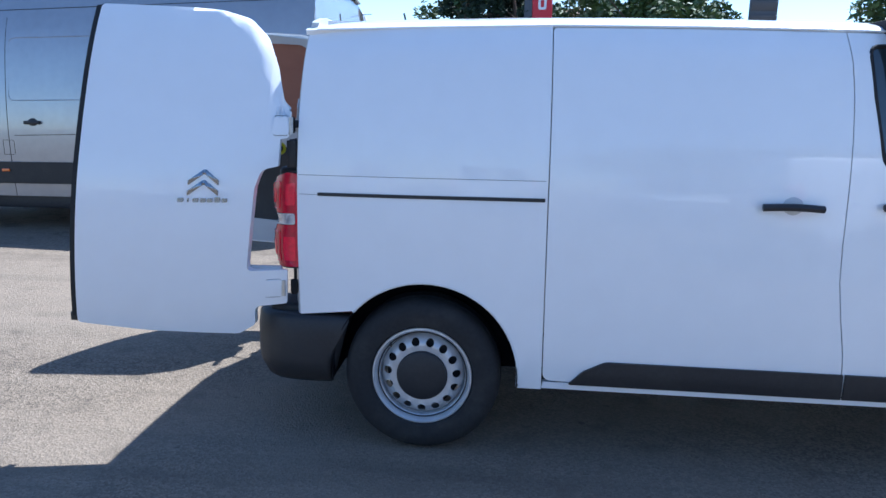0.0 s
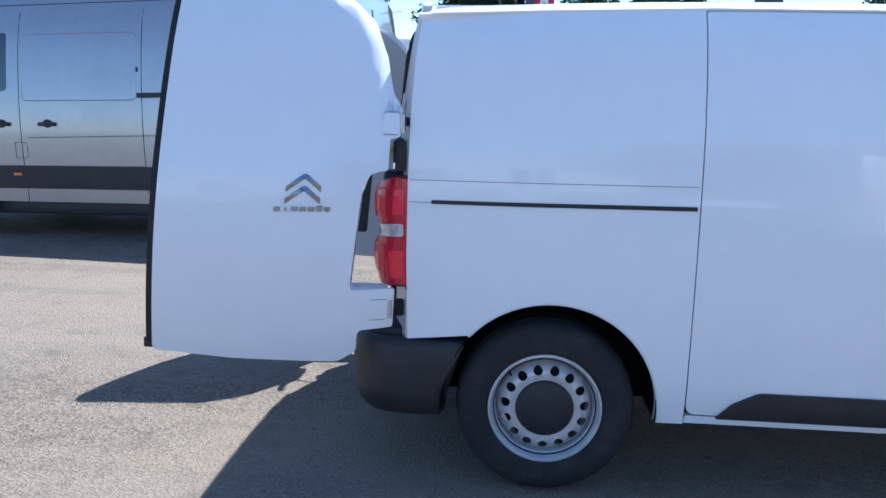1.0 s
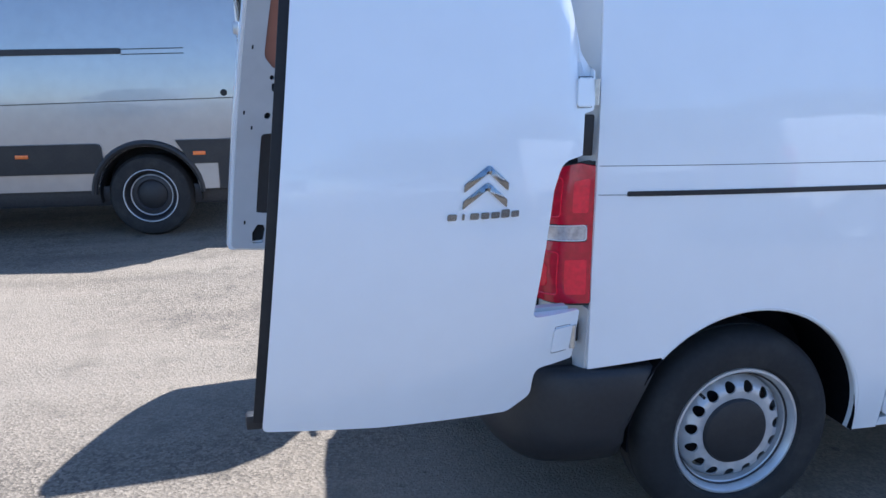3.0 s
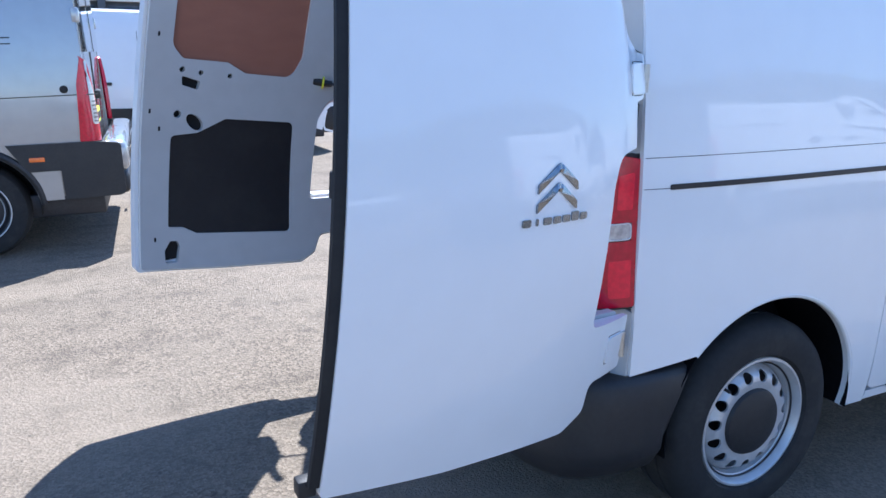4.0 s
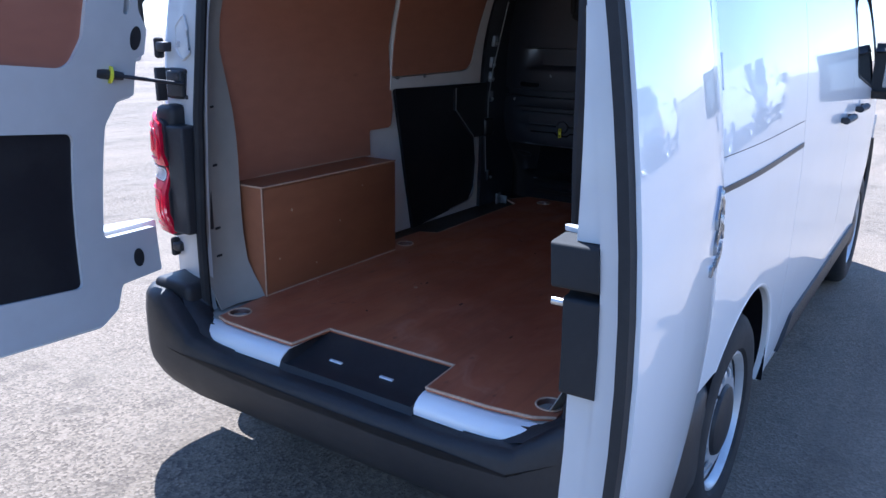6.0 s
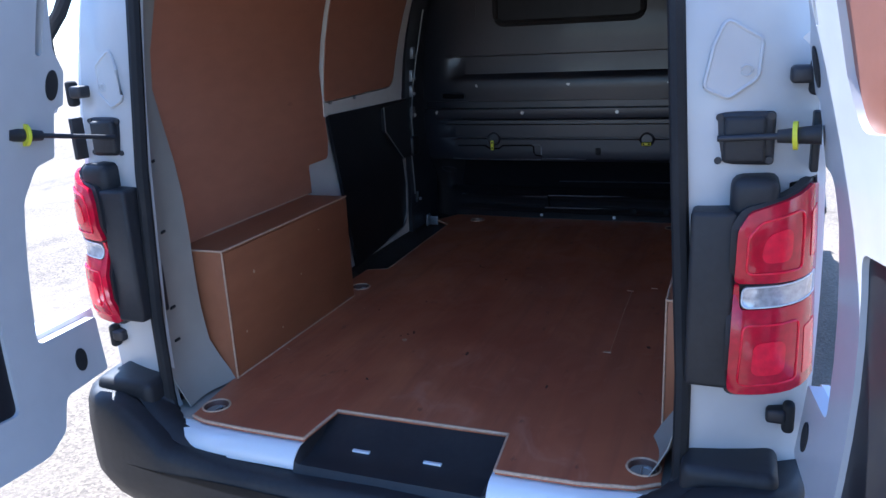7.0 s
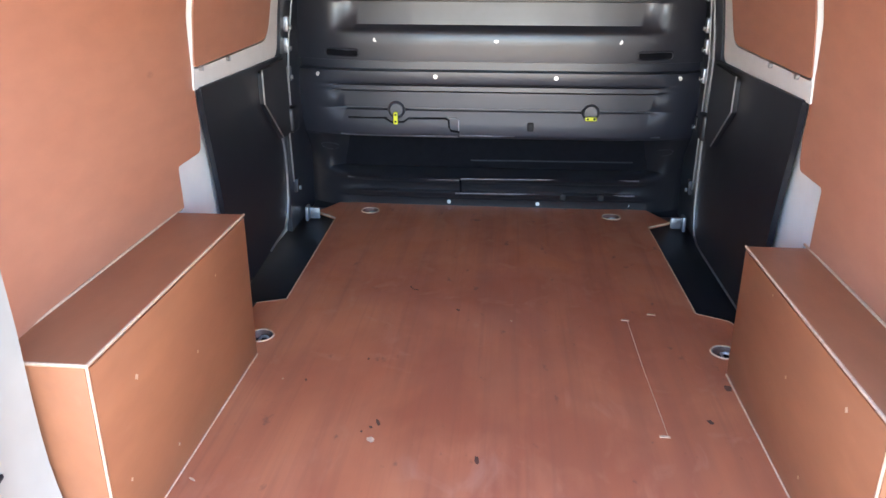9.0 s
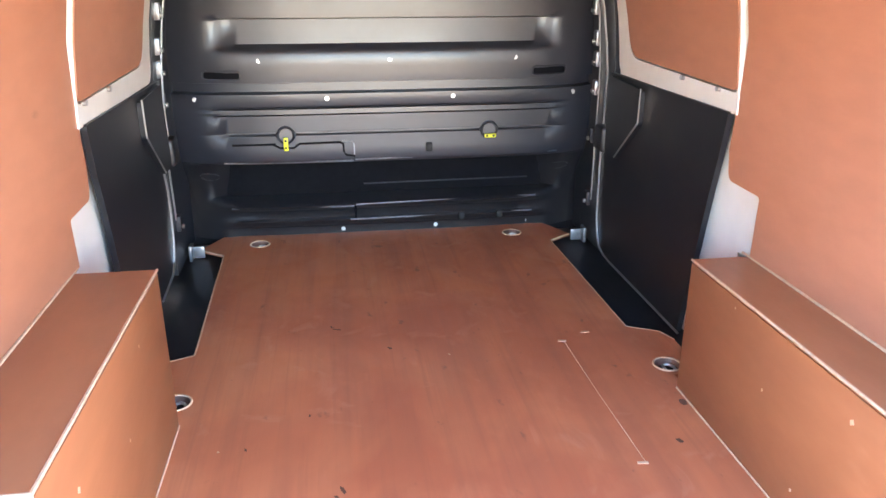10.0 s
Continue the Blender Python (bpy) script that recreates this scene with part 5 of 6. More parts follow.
    for z in (0.70, 0.95, 1.13, 1.235, 1.31, 1.42):
        x = 2.082 if s > 0 else 2.185
        part("post_bracket", box(x - 0.018, x + 0.018, *sorted((BAY + s * (wall_w(z) - 0.012), BAY + s * (wall_w(z) + 0.018))), z - 0.028, z + 0.028, 0.005), DARK_METAL if z < 1.0 else PALE_STEEL, post)
        part("bracket_bolt", rod((x, BAY + s * (wall_w(z) - 0.020), z - 0.012), (x, BAY + s * (wall_w(z) - 0.008), z - 0.012), 0.008), ZINC, post)
    foot = box(2.196, 2.208, *sorted((BAY + s * 0.715, BAY + s * 0.765)), 0.520, 0.566, 0.003)
    box(2.160, 2.208, *sorted((BAY + s * 0.755, BAY + s * 0.767)), 0.520, 0.580, 0.003, bm=foot)
    part("post_foot", foot, PALE_STEEL, post)
    # boxed wheel arch: side, end and top boards with raw edges
    y0, y1 = (0.604 if s > 0 else 0.632), 0.748
    X0, X1, Z1 = 0.258, 1.017, top
    by = lambda a, c: sorted((s * a, s * c))
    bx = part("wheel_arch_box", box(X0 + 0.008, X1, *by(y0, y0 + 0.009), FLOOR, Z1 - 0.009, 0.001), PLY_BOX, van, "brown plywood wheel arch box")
    for x, z, w in ((0.40, 0.83, 0.006), (0.66, 0.74, 0.004), (0.33, 0.66, 0.004), (0.80, 0.86, 0.003), (0.52, 0.60, 0.004)):
        chip = [(x - w, z), (x - 0.3 * w, z + 1.4 * w), (x + w, z + 0.5 * w), (x + 0.4 * w, z - w)]
        part("chip", sheet(chip, lambda a, b, d: (a, s * (y0 - 0.0005 + d), b), 0.0008), PLY_EDGE, bx)
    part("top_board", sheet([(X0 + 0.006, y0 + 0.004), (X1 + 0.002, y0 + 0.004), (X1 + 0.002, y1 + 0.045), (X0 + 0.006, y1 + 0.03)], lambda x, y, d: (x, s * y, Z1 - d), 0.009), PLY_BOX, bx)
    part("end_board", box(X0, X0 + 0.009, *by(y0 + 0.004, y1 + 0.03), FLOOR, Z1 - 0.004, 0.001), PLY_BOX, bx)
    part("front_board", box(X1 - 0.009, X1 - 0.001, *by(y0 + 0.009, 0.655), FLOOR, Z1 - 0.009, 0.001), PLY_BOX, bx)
    for a, c in (((X0, y0, Z1), (X1, y0, Z1)), ((X0, y0, FLOOR), (X0, y0, Z1)), ((X0 + 0.004, y0, FLOOR + 0.002), (X1, y0, FLOOR + 0.002)), ((X0, y0, Z1), (X0, y1 + 0.02, Z1)), ((X0 + 0.06, y1 + 0.024, Z1), (X1 + 0.03, y1 + 0.030, Z1))):
        part("board_edge", tube([(a[0], s * a[1], a[2]), ((a[0] + c[0]) / 2, s * (a[1] + c[1]) / 2, (a[2] + c[2]) / 2), (c[0], s * c[1], c[2])], 0.0034 if a[2] > 0.6 or a[0] < 0.241 else 0.0026, 6), PLY_EDGE, bx, "raw plywood edge")


for s in (-1, 1):
    load_wall(s)
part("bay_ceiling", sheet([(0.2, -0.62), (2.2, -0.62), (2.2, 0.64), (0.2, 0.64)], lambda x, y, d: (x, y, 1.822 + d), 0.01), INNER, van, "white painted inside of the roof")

# ---- bulkhead ----
shape = [(0.545, 2.33), (0.585, 2.33), (0.598, 2.322), (0.604, 2.302), (0.612, 2.300), (0.622, 2.290), (0.630, 2.302), (0.668, 2.296), (0.678, 2.276), (0.688, 2.266), (0.697, 2.280), (0.700, 2.40), (0.71, 2.414), (0.80, 2.414), (0.872, 2.414), (0.880, 2.40), (0.884, 2.185), (0.893, 2.166),
         (0.90, 2.163), (0.94, 2.162), (0.985, 2.159), (0.990, 2.170), (1.000, 2.170), (1.005, 2.157), (1.058, 2.155), (1.064, 2.166), (1.070, 2.154), (1.080, 2.154), (1.086, 2.166), (1.092, 2.152), (1.099, 2.148), (1.134, 2.148), (1.139, 2.186), (1.177, 2.186), (1.183, 2.146), (1.235, 2.142), (1.275, 2.141), (1.288, 2.146), (1.306, 2.180), (1.385, 2.184), (1.396, 2.182), (1.402, 2.142), (1.42, 2.142), (1.52, 2.145), (1.66, 2.150), (1.80, 2.156)]
shape = [(z - 0.018, x + 0.052) if z < 0.699 else (z - 0.010, x + 0.016) if z < 0.88 else (z - 0.007, x + 0.024) for z, x in shape]
base = smooth_table([(0.52, 2.352), (0.73, 2.320), (0.89, 2.194), (1.2, 2.172), (1.5, 2.172), (1.8, 2.182)])
ys = [round(k * 0.02, 3) for k in range(-40, 41)]


def bulk(y, row):
    z, x = row
    f = 1 / (1 + math.exp((abs(y) - (0.655 if 0.69 < z < 0.878 else 0.62 if z < 1.283 else 0.590)) / (0.022 if z < 1.283 else 0.013))) if not 1.125 < z < 1.178 else 1.0
    return (base(z) + (x - base(z)) * f + 0.055 * (min(abs(y), 0.78) / 0.72) ** 6, BAY + y, z)


bulkhead = part("bulkhead", solid(grid(ys, shape[16:], bulk), 0.006), STEEL_BLACK, van, "black ribbed steel bulkhead", sharp=60)
# below the flap the bulkhead takes a darker material in place of shade
part("lower_panel", solid(grid(ys, shape[:17], bulk), 0.006), TRIM, bulkhead, "lower bulkhead in a darker black", sharp=60)
for y, z in [(v, 1.249) for v in (0.455, 0.0, -0.455)] + [(v, 1.114) for v in (0.691, 0.228, -0.228, -0.691)] + [(v, 0.553) for v in (0.19, -0.19, -0.57)]:
    x = bulk(y - BAY, (z, float(np.interp(z, [r[0] for r in shape], [r[1] for r in shape]))))[0]
    part("bulkhead_bolt", rod((x + 0.01, y, z), (x - 0.006, y, z), 0.0105, 0.0085, 12), ZINC, bulkhead, "bright bolt head")
for y in (0.588, -0.588):
    hole = rounded([(y - 0.066, 1.184, 0.014), (y + 0.066, 1.184, 0.014), (y + 0.066, 1.214, 0.014), (y - 0.066, 1.214, 0.014)])
    part("grip_slot", sheet(hole, lambda a, b, d: (bulk(a - BAY, (b, 2.170))[0] - 0.008 + d, a, b), 0.014, us=[y - 0.03, y, y + 0.03]), MATT_BLACK, bulkhead)
    part("slot_rim", tube([(bulk(a - BAY, (b, 2.170))[0] - 0.008, a, b) for a, b in hole], 0.004, 6, closed=True), STEEL_BLACK, bulkhead)
# folding flap: raised panel, hinge jog, latches with yellow tags
face_x = lambda a, b: bulk(a, (b, float(np.interp(b, [r[0] for r in shape], [r[1] for r in shape]))))[0]
# beads are pale grey: the glint on the pressed edges is put into the colour
for pts in ([(0.61, 0.880), (0.142, 0.882)], [(0.135, 0.886), (-0.64, 0.888)], [(0.62, 0.664), (0.145, 0.667)], [(0.136, 0.674), (-0.60, 0.676)], [(0.16, 0.604), (-0.59, 0.606)]):
    part("flap_bead", tube([(min(face_x(a, b + 0.002 * k) for k in range(-4, 5)) - 0.0085, BAY + a, b) for a, b in pts], 0.0034, 6), PALE_STEEL, bulkhead, "pressed edge, its glint in the colour")
for pts in ([(0.575, 0.949), (0.42, 0.951)], [(0.43, 0.951), (0.405, 0.936), (0.355, 0.936), (0.335, 0.951), (0.19, 0.953), (0.178, 0.946), (0.176, 0.917), (0.166, 0.904), (0.138, 0.900), (0.138, 0.883)], [(0.138, 0.672), (0.138, 0.595)]):
    part("flap_gap", tube([(face_x(a, b) - 0.0045, BAY + a, b) for a, b in pts], 0.0045, 6), MATT_BLACK, bulkhead)
part("flap_bead", tube([(face_x(a, b) - 0.007, BAY + a, b) for a, b in ((0.182, 0.957), (0.144, 0.955), (0.138, 0.945), (0.138, 0.905))], 0.0026, 6), PALE_STEEL, bulkhead)
recess = [(-0.64, 0.698), (0.64, 0.698), (0.64, 0.862), (-0.64, 0.862)]
kick = [(-0.60, 0.588), (0.60, 0.588), (0.60, 0.680), (-0.60, 0.680)]
# near-black sheet follows the pressed face: low shade put into its colour
part("kick_shade", sheet(kick, lambda y, z, d: (face_x(y, z) - 0.004 + d, BAY + y, z), 0.003, us=even(-0.6, 0.6, 12), vs=[0.594, 0.604, 0.612, 0.650, 0.660, 0.670]), MATT_BLACK, bulkhead, "near-black sheet shading the bulkhead's foot")
for s in (-1, 1):
    ring = [(s * (0.690 + 0.030 * math.cos(a)), 0.800 + 0.016 * math.sin(a) + 0.010 * math.cos(a)) for a in [2 * math.pi * k / 16 for k in range(16)]]
    part("pressed_oval", tube([(face_x(y, z) - 0.004, BAY + y, z) for y, z in ring], 0.004, 6, closed=True), STEEL_BLACK, bulkhead)
# the recess's deep shade, laid in as a near-black sheet
well = part("recess_shade", sheet(recess, lambda y, z, d: (2.412 + d, BAY + y, z), 0.006), MATT_BLACK, bulkhead, "near-black sheet shading the bulkhead recess")
part("well_seam", tube([(2.410, BAY + 0.10, 0.73), (2.410, BAY - 0.58, 0.735)], 0.003, 6), STEEL_BLACK, well)
for y, flat in ((0.382, False), (-0.366, True)):
    lt = part("flap_latch", turned(lathe([(0, -0.002), (0.024, -0.002), (0.027, -0.006), (0.031, -0.008), (0.034, -0.005), (0.036, 0.01)], 24), Matrix.Translation((2.176, y, 0.984)) @ Matrix.Rotation(radians(-90), 4, "Z")), STEEL_BLACK, bulkhead, "round flap latch")
    dims = (0.0085, 0.024) if not flat else (0.022, 0.0075)
    z = 0.956 if not flat else 0.966
    part("latch_tag", box(2.150, 2.157, y - dims[0], y + dims[0], z - dims[1], z + dims[1], 0.004), YELLOW, lt, "yellow latch tag")
    for k in (-1, 1):
        part("tag_hole", rod((2.1475, y + (0.012 * k if flat else 0), z + (0 if flat else 0.013 * k)), (2.152, y + (0.012 * k if flat else 0), z + (0 if flat else 0.013 * k)), 0.0042, n=10), RUBBER, lt)
part("flap_button", box(2.169, 2.184, -0.152, -0.127, 0.908, 0.943, 0.006), RUBBER, bulkhead)
for y in (-0.292, -0.450):
    part("flap_stop", box(2.332, 2.357, y - 0.013, y + 0.013, 0.584, 0.614, 0.004), RUBBER, bulkhead)
# bulkhead window and document pocket
glass_shape = rounded([(-0.34, 1.535, 0.05), (0.35, 1.535, 0.05), (0.35, 1.74, 0.04), (-0.34, 1.74, 0.04)])
part("bulkhead_window", sheet(glass_shape, lambda y, z, d: (2.160 + d, y, z), 0.008), DULL_GLASS, bulkhead, "dark bulkhead window")
part("window_rubber", tube([(2.160, y, z) for y, z in glass_shape], 0.014, 8, closed=True), RUBBER, bulkhead)
for y in (-0.49, 0.55):
    pocket = rounded([(y - 0.10, 1.565, 0.015), (y + 0.10, 1.565, 0.015), (y + 0.10, 1.72, 0.015), (y - 0.10, 1.72, 0.015)])
    part("pressed_panel", sheet(pocket, lambda a, b, d: (bulk(a - BAY, (b, base(b)))[0] - 0.012 + d, a, b), 0.014), STEEL_BLACK, bulkhead)


# ---- other vehicles ----
def wheel_parts(thing, x, y, r, out, rim_r=0.21, dark=False):
    """A road wheel: tyre, rim, cap. out: -1 or 1, the side it faces."""
    at = Matrix.Translation((x, y, r)) @ Matrix.Rotation(0 if out < 0 else math.pi, 4, "Z")
    hub = part("wheel", turned(lathe([(0, 0.04), (rim_r * 0.95, 0.04), (rim_r * 0.95, -0.02), (0, -0.02)], 24), at), DARK_METAL, thing)
    part("tyre", turned(lathe([(rim_r, -0.10), (rim_r * 1.25, -0.115), (r * 0.93, -0.10), (r, -0.06), (r, 0.06), (r * 0.93, 0.10), (rim_r, 0.10), (rim_r, -0.10)], 40), at), TYRE, hub)
    part("rim", turned(lathe([(rim_r + 0.012, -0.098), (rim_r + 0.006, -0.108), (rim_r - 0.006, -0.104), (rim_r - 0.012, -0.07), (rim_r - 0.03, -0.045), (rim_r * 0.62, -0.055), (rim_r * 0.55, -0.04)], 40), at), DARK_METAL if dark else SILVER, hub)
    if dark:
        for rr in (rim_r + 0.006, rim_r * 0.80):
            part("rim_edge", turned(tube([(rr * math.cos(a), -0.106 if rr > rim_r else -0.062, rr * math.sin(a)) for a in [math.pi * k / 20 for k in range(40)]], 0.005, 6, closed=True), at), SILVER, hub, "bright rim edge")
    part("hub_cap", turned(lathe([(0, -0.075), (0.05, -0.072), (rim_r * 0.5, -0.055), (rim_r * 0.58, -0.04)], 30), at), BLACK, hub)


SET_BACK = 0.115               # how far the big van's tail door stands ahead of its bumper


def wrapped_tail(thing, s, half_width, paint):
    """Tall lamp wrapping the rear corner, black corner band and a painted patch behind the wheel."""
    path = [(0.095, -0.008), (0.06, -0.004), (0.02, -0.006), (-0.008, -0.022), (-0.026, -0.052), (-0.032, -0.095)]
    run = [0.0]
    for a, c in zip(path, path[1:]):
        run.append(run[-1] + math.dist(a, c))
    fx, fy = smooth_table(list(zip(run, [p[0] for p in path]))), smooth_table(list(zip(run, [p[1] for p in path])))
    end = run[-1]

    def put(p, z, d):
        slope = 0.03 * max(0.0, z - 0.9)
        return (fx(p) + SET_BACK + d * p / end + slope, s * (half_width + fy(p) - 0.05 * max(0.0, z - 1.1) - d * (1 - p / end)), z)

    us, vs = even(0, end, 9), even(0.8, 1.4, 8)
    lens = rounded([(0.0, 0.80, 0.01), (end, 0.80, 0.02), (end - 0.02, 1.10, 0), (end - 0.07, 1.36, 0.03), (end - 0.12, 1.395, 0.02), (0.075, 1.38, 0.05), (0.03, 1.2, 0)])
    lamp = part("tail_lamp", sheet(lens, lambda p, z, d: put(p, z, d - 0.012), 0.03, us=us, vs=vs), RED, thing, "red tail lamp")
    strip = rounded([(0.098, 0.92, 0.02), (end - 0.03, 0.915, 0.02), (end - 0.045, 1.15, 0), (end - 0.095, 1.36, 0.02), (0.115, 1.365, 0.02), (0.098, 1.15, 0)])
    part("clear_lens", sheet(strip, lambda p, z, d: put(p, z, d - 0.016), 0.01, us=us, vs=vs), CLEAR, lamp, "clear vertical lens strip")
    for k in range(6):
        z = 0.94 + 0.028 * k
        part("lens_rib", tube([put(p, z, -0.018) for p in even(0.10, end - 0.035, 6)], 0.004, 6), DARK_METAL, lamp)
    side = lambda x, z, d: (x + SET_BACK, s * (half_width - 0.012 + 0.01 * min(1, max(0, x / 0.1)) - d), z)
    band = rounded([(-0.17, 0.40, 0.05), (0.235, 0.395, 0.0), (0.24, 0.606, 0.0), (0.455, 0.604, 0.0), (0.57, 0.797, 0.0), (0.0, 0.799, 0.0), (-0.17, 0.78, 0.03)])
    part("corner_band", sheet(band, lambda x, z, d: side(x, z, d - 0.022), 0.03, us=[0.0, 0.05, 0.1]), BLACK, thing, "black plastic bumper corner")
    patch = [(0.245, 0.395), (0.40, 0.394), (0.45, 0.60), (0.245, 0.602)]
    part("lower_panel", sheet(patch, lambda x, z, d: side(x, z, d - 0.010), 0.02), paint, thing)
    part("fuel_plug", turned(lathe([(0, -0.006), (0.022, -0.005), (0.027, 0.0), (0.027, 0.01)], 18), Matrix.Translation(side(0.155, 1.168, -0.004)) @ Matrix.Rotation(0 if s < 0 else math.pi, 4, "Z")), RUBBER, thing)


def parked_van(name, label, paint, length, width, height, axle_r, axle_f, ride, nose, shoulder, band, group="", slide=None, wrapped=False):
    """A parked panel van, tail at x = 0, nose towards +x, built from its side outline. nose: (screen base x, base z, roof front x)."""
    thing = root(name, label, "van", group=group)
    bx, bz, rx = nose
    roof_w = smooth_table([(0.0, 0.96), (shoulder, 1.0), (shoulder + 0.3 * (height - shoulder), 0.965), (shoulder + 0.8 * (height - shoulder), 0.87 if height < 2.6 else 0.825), (height, 0.78 if height < 2.6 else 0.70)])

    def put(s):
        return lambda x, z, d: (x, s * (width / 2 * roof_w(z) * (1 - 0.16 * max(0, (x - bx) / (length - bx)) ** 2 - 0.03 * max(0, 0.4 - x)) - d), z)

    back_off = SET_BACK if wrapped else 0.0
    r = 0.34
    arch = lambda x: arc(x, r, r + 0.07, 172, 8, 18)
    lower = [(0.03 + back_off, 0.44 if wrapped else ride)] + arch(axle_r) + arch(axle_f) + [(length - 0.06, ride)]
    upper = [(length, 0.62), (length - 0.05, bz - 0.16), (bx, bz), (rx, height - 0.09), (0.12 + back_off, height - 0.05), (0.05 + back_off, height - 0.2), (back_off, 0.75)]
    seam0, seam1 = slide or (rx - 1.55, rx - 0.60)
    back = seam1 + 0.22 if length > 4.8 else rx - 0.40
    up = 0.12 if length > 4.8 else 0.0
    win = rounded([(back, bz + 0.12 + up, 0.05), (bx - 0.13, bz + 0.03, 0.03), (bx - 0.18, bz + 0.10, 0.03), (rx + 0.07, bz + 0.70 + up, 0.04), (back, bz + 0.70 + up, 0.05)])
    zs = even(ride, height, 16)
    for s in (-1, 1):
        skin = part("body_side", sheet(lower + upper, put(s), 0.03, holes=[win], us=even(0, length, 14), vs=zs), paint, thing)
        part("side_window", sheet(win, lambda x, z, d: put(s)(x, z, d + 0.008), 0.006, us=even(back, bx, 4), vs=zs), GLASS, skin, "dark side window")
        lines = [((back - 0.14, ride + 0.1), (back - 0.14, height - 0.3)), ((bx - 0.02, ride + 0.1), (bx - 0.03, bz))]
        if length > 4.8:
            lines += [((seam0, ride + 0.2), (seam0, height - 0.3)), ((0.05, 1.13), (seam1, 1.07)), ((0.06, height - 0.20), (rx, height - 0.22))]
        for a, c in lines:
            pts = [(a[0] + (c[0] - a[0]) * k / 12, a[1] + (c[1] - a[1]) * k / 12) for k in range(13)]
            part("panel_joint", tube([put(s)(x, z, 0.0005) for x, z in pts], 0.004, 5), RUBBER, skin)
        if length > 4.8:
            for x0, x1 in ((seam0 + 0.06, seam1 + 0.04),):
                press = rounded([(x0, 1.45, 0.06), (x1, 1.45, 0.06), (x1, 2.12, 0.08), (x0, 2.12, 0.08)])
                part("pressed_edge", tube([put(s)(x, z, 0.002) for x, z in press], 0.006, 6, closed=True), paint, skin)
        for x in (seam1 + 0.30, seam1 - 0.24 if length > 4.8 else rx - 1.0):
            dish = bmesh.new()
            bmesh.ops.create_uvsphere(dish, u_segments=20, v_segments=8, radius=1.0)
            part("handle_dish", turned(dish, Matrix.Translation(put(s)(x, 1.21 if length > 4.8 else 1.02, 0.006)) @ Matrix.Diagonal((0.07, 0.012, 0.05, 1))), BLACK if length > 4.8 else paint, skin)
            part("door_handle", turned(box(-0.10, 0.10, -0.018, 0.018, -0.02, 0.02, 0.012), Matrix.Translation(put(s)(x, 1.21 if length > 4.8 else 1.02, -0.015))), BLACK, skin)
        if band:
            strips = [(axle_r + r + (0.0 if wrapped else 0.10), axle_f - r - 0.10), (axle_f + r + 0.10, length - 0.45)] + ([] if wrapped else [(0.10, axle_r - r - 0.02)])
            for x0, x1 in strips:
                st = rounded([(x0, band[0], 0.02), (x1, band[0], 0.02), (x1, band[1], 0.04), (x0, band[1], 0.04)])
                part("side_moulding", sheet(st, lambda x, z, d: put(s)(x, z, d - 0.02), 0.022, us=even(x0, x1, 4)), BLACK, skin, "black side moulding")
            for x in (axle_r + 0.95, axle_r - 0.43, axle_f - 0.82):
                if x > 0.2 and length > 4.8:
                    part("side_marker", turned(box(-0.05, 0.05, -0.006, 0.006, -0.016, 0.016, 0.005), Matrix.Translation(put(s)(x, (band[0] + band[1]) / 2 + (0.03 if wrapped else 0), -0.026))), AMBER, skin, "orange side marker")
            for xa in (axle_r, axle_f):
                ring = arc(xa, r, r + (0.098 if wrapped else 0.085), 176, 4, 20)
                part("arch_trim", tube([put(s)(x, z, -0.004) for x, z in ring], 0.034 if wrapped else 0.022, 8, flat=0.8), BLACK, skin)
        if length > 4.8:
            rail = rounded([(seam0 + 0.05, 1.470, 0.015), (1.04, 1.480, 0.015), (1.04, 1.525, 0.015), (seam0 + 0.05, 1.520, 0.015)])
            part("slide_rail", sheet(rail, lambda x, z, d: put(s)(x, z, d - 0.012), 0.016, us=even(1, seam0, 4)), BLACK, skin)
            for z in (1.515, 1.475):
                groove = [put(s)(x, z + 0.012 * (1.04 - x), 0.0005) for x in (1.04, 0.8, 0.56)]
                part("rail_groove", tube(groove, 0.004, 5), RUBBER, skin)
            part("door_lock", turned(box(-0.012, 0.012, -0.004, 0.004, -0.024, 0.024, 0.003), Matrix.Translation(put(s)(seam0 + 0.05, 1.75, -0.002))), RUBBER, skin)
            flap = rounded([(seam1 + 0.02, 0.86, 0.03), (seam1 + 0.16, 0.86, 0.01), (seam1 + 0.16, 1.02, 0.01), (seam1 + 0.02, 1.02, 0.03)])
            part("tank_flap_joint", tube([put(s)(x, z, 0.0005) for x, z in flap], 0.003, 5, closed=True), RUBBER, skin)
        # tail lamp
        if wrapped:
            wrapped_tail(thing, s, width / 2, paint)
        lamp = thing if wrapped else part("tail_lamp", box(-0.02, 0.15, *sorted((s * (width / 2 - 0.11), s * (width / 2 + 0.006))), 0.78, 1.36, 0.035, segments=3), RED, thing, "red tail lamp")
        if not wrapped:
            part("clear_lens", box(-0.027, 0.09, *sorted((s * (width / 2 - 0.075), s * (width / 2 + 0.012))), 0.92, 1.24, 0.02, segments=2), CLEAR, lamp, "clear vertical lens strip")
        for k in range(0 if wrapped else 7):
            part("lens_rib", box(-0.031, 0.075, *sorted((s * (width / 2 - 0.068), s * (width / 2 + 0.015))), 0.935 + 0.028 * k, 0.944 + 0.028 * k, 0.003), PALE, lamp)
        part("headlamp", box(length - 0.42, length - 0.10, *sorted((s * (width / 2 - 0.34), s * (width / 2 - 0.10))), 0.70, 0.98, 0.08, segments=3), CLEAR, thing)
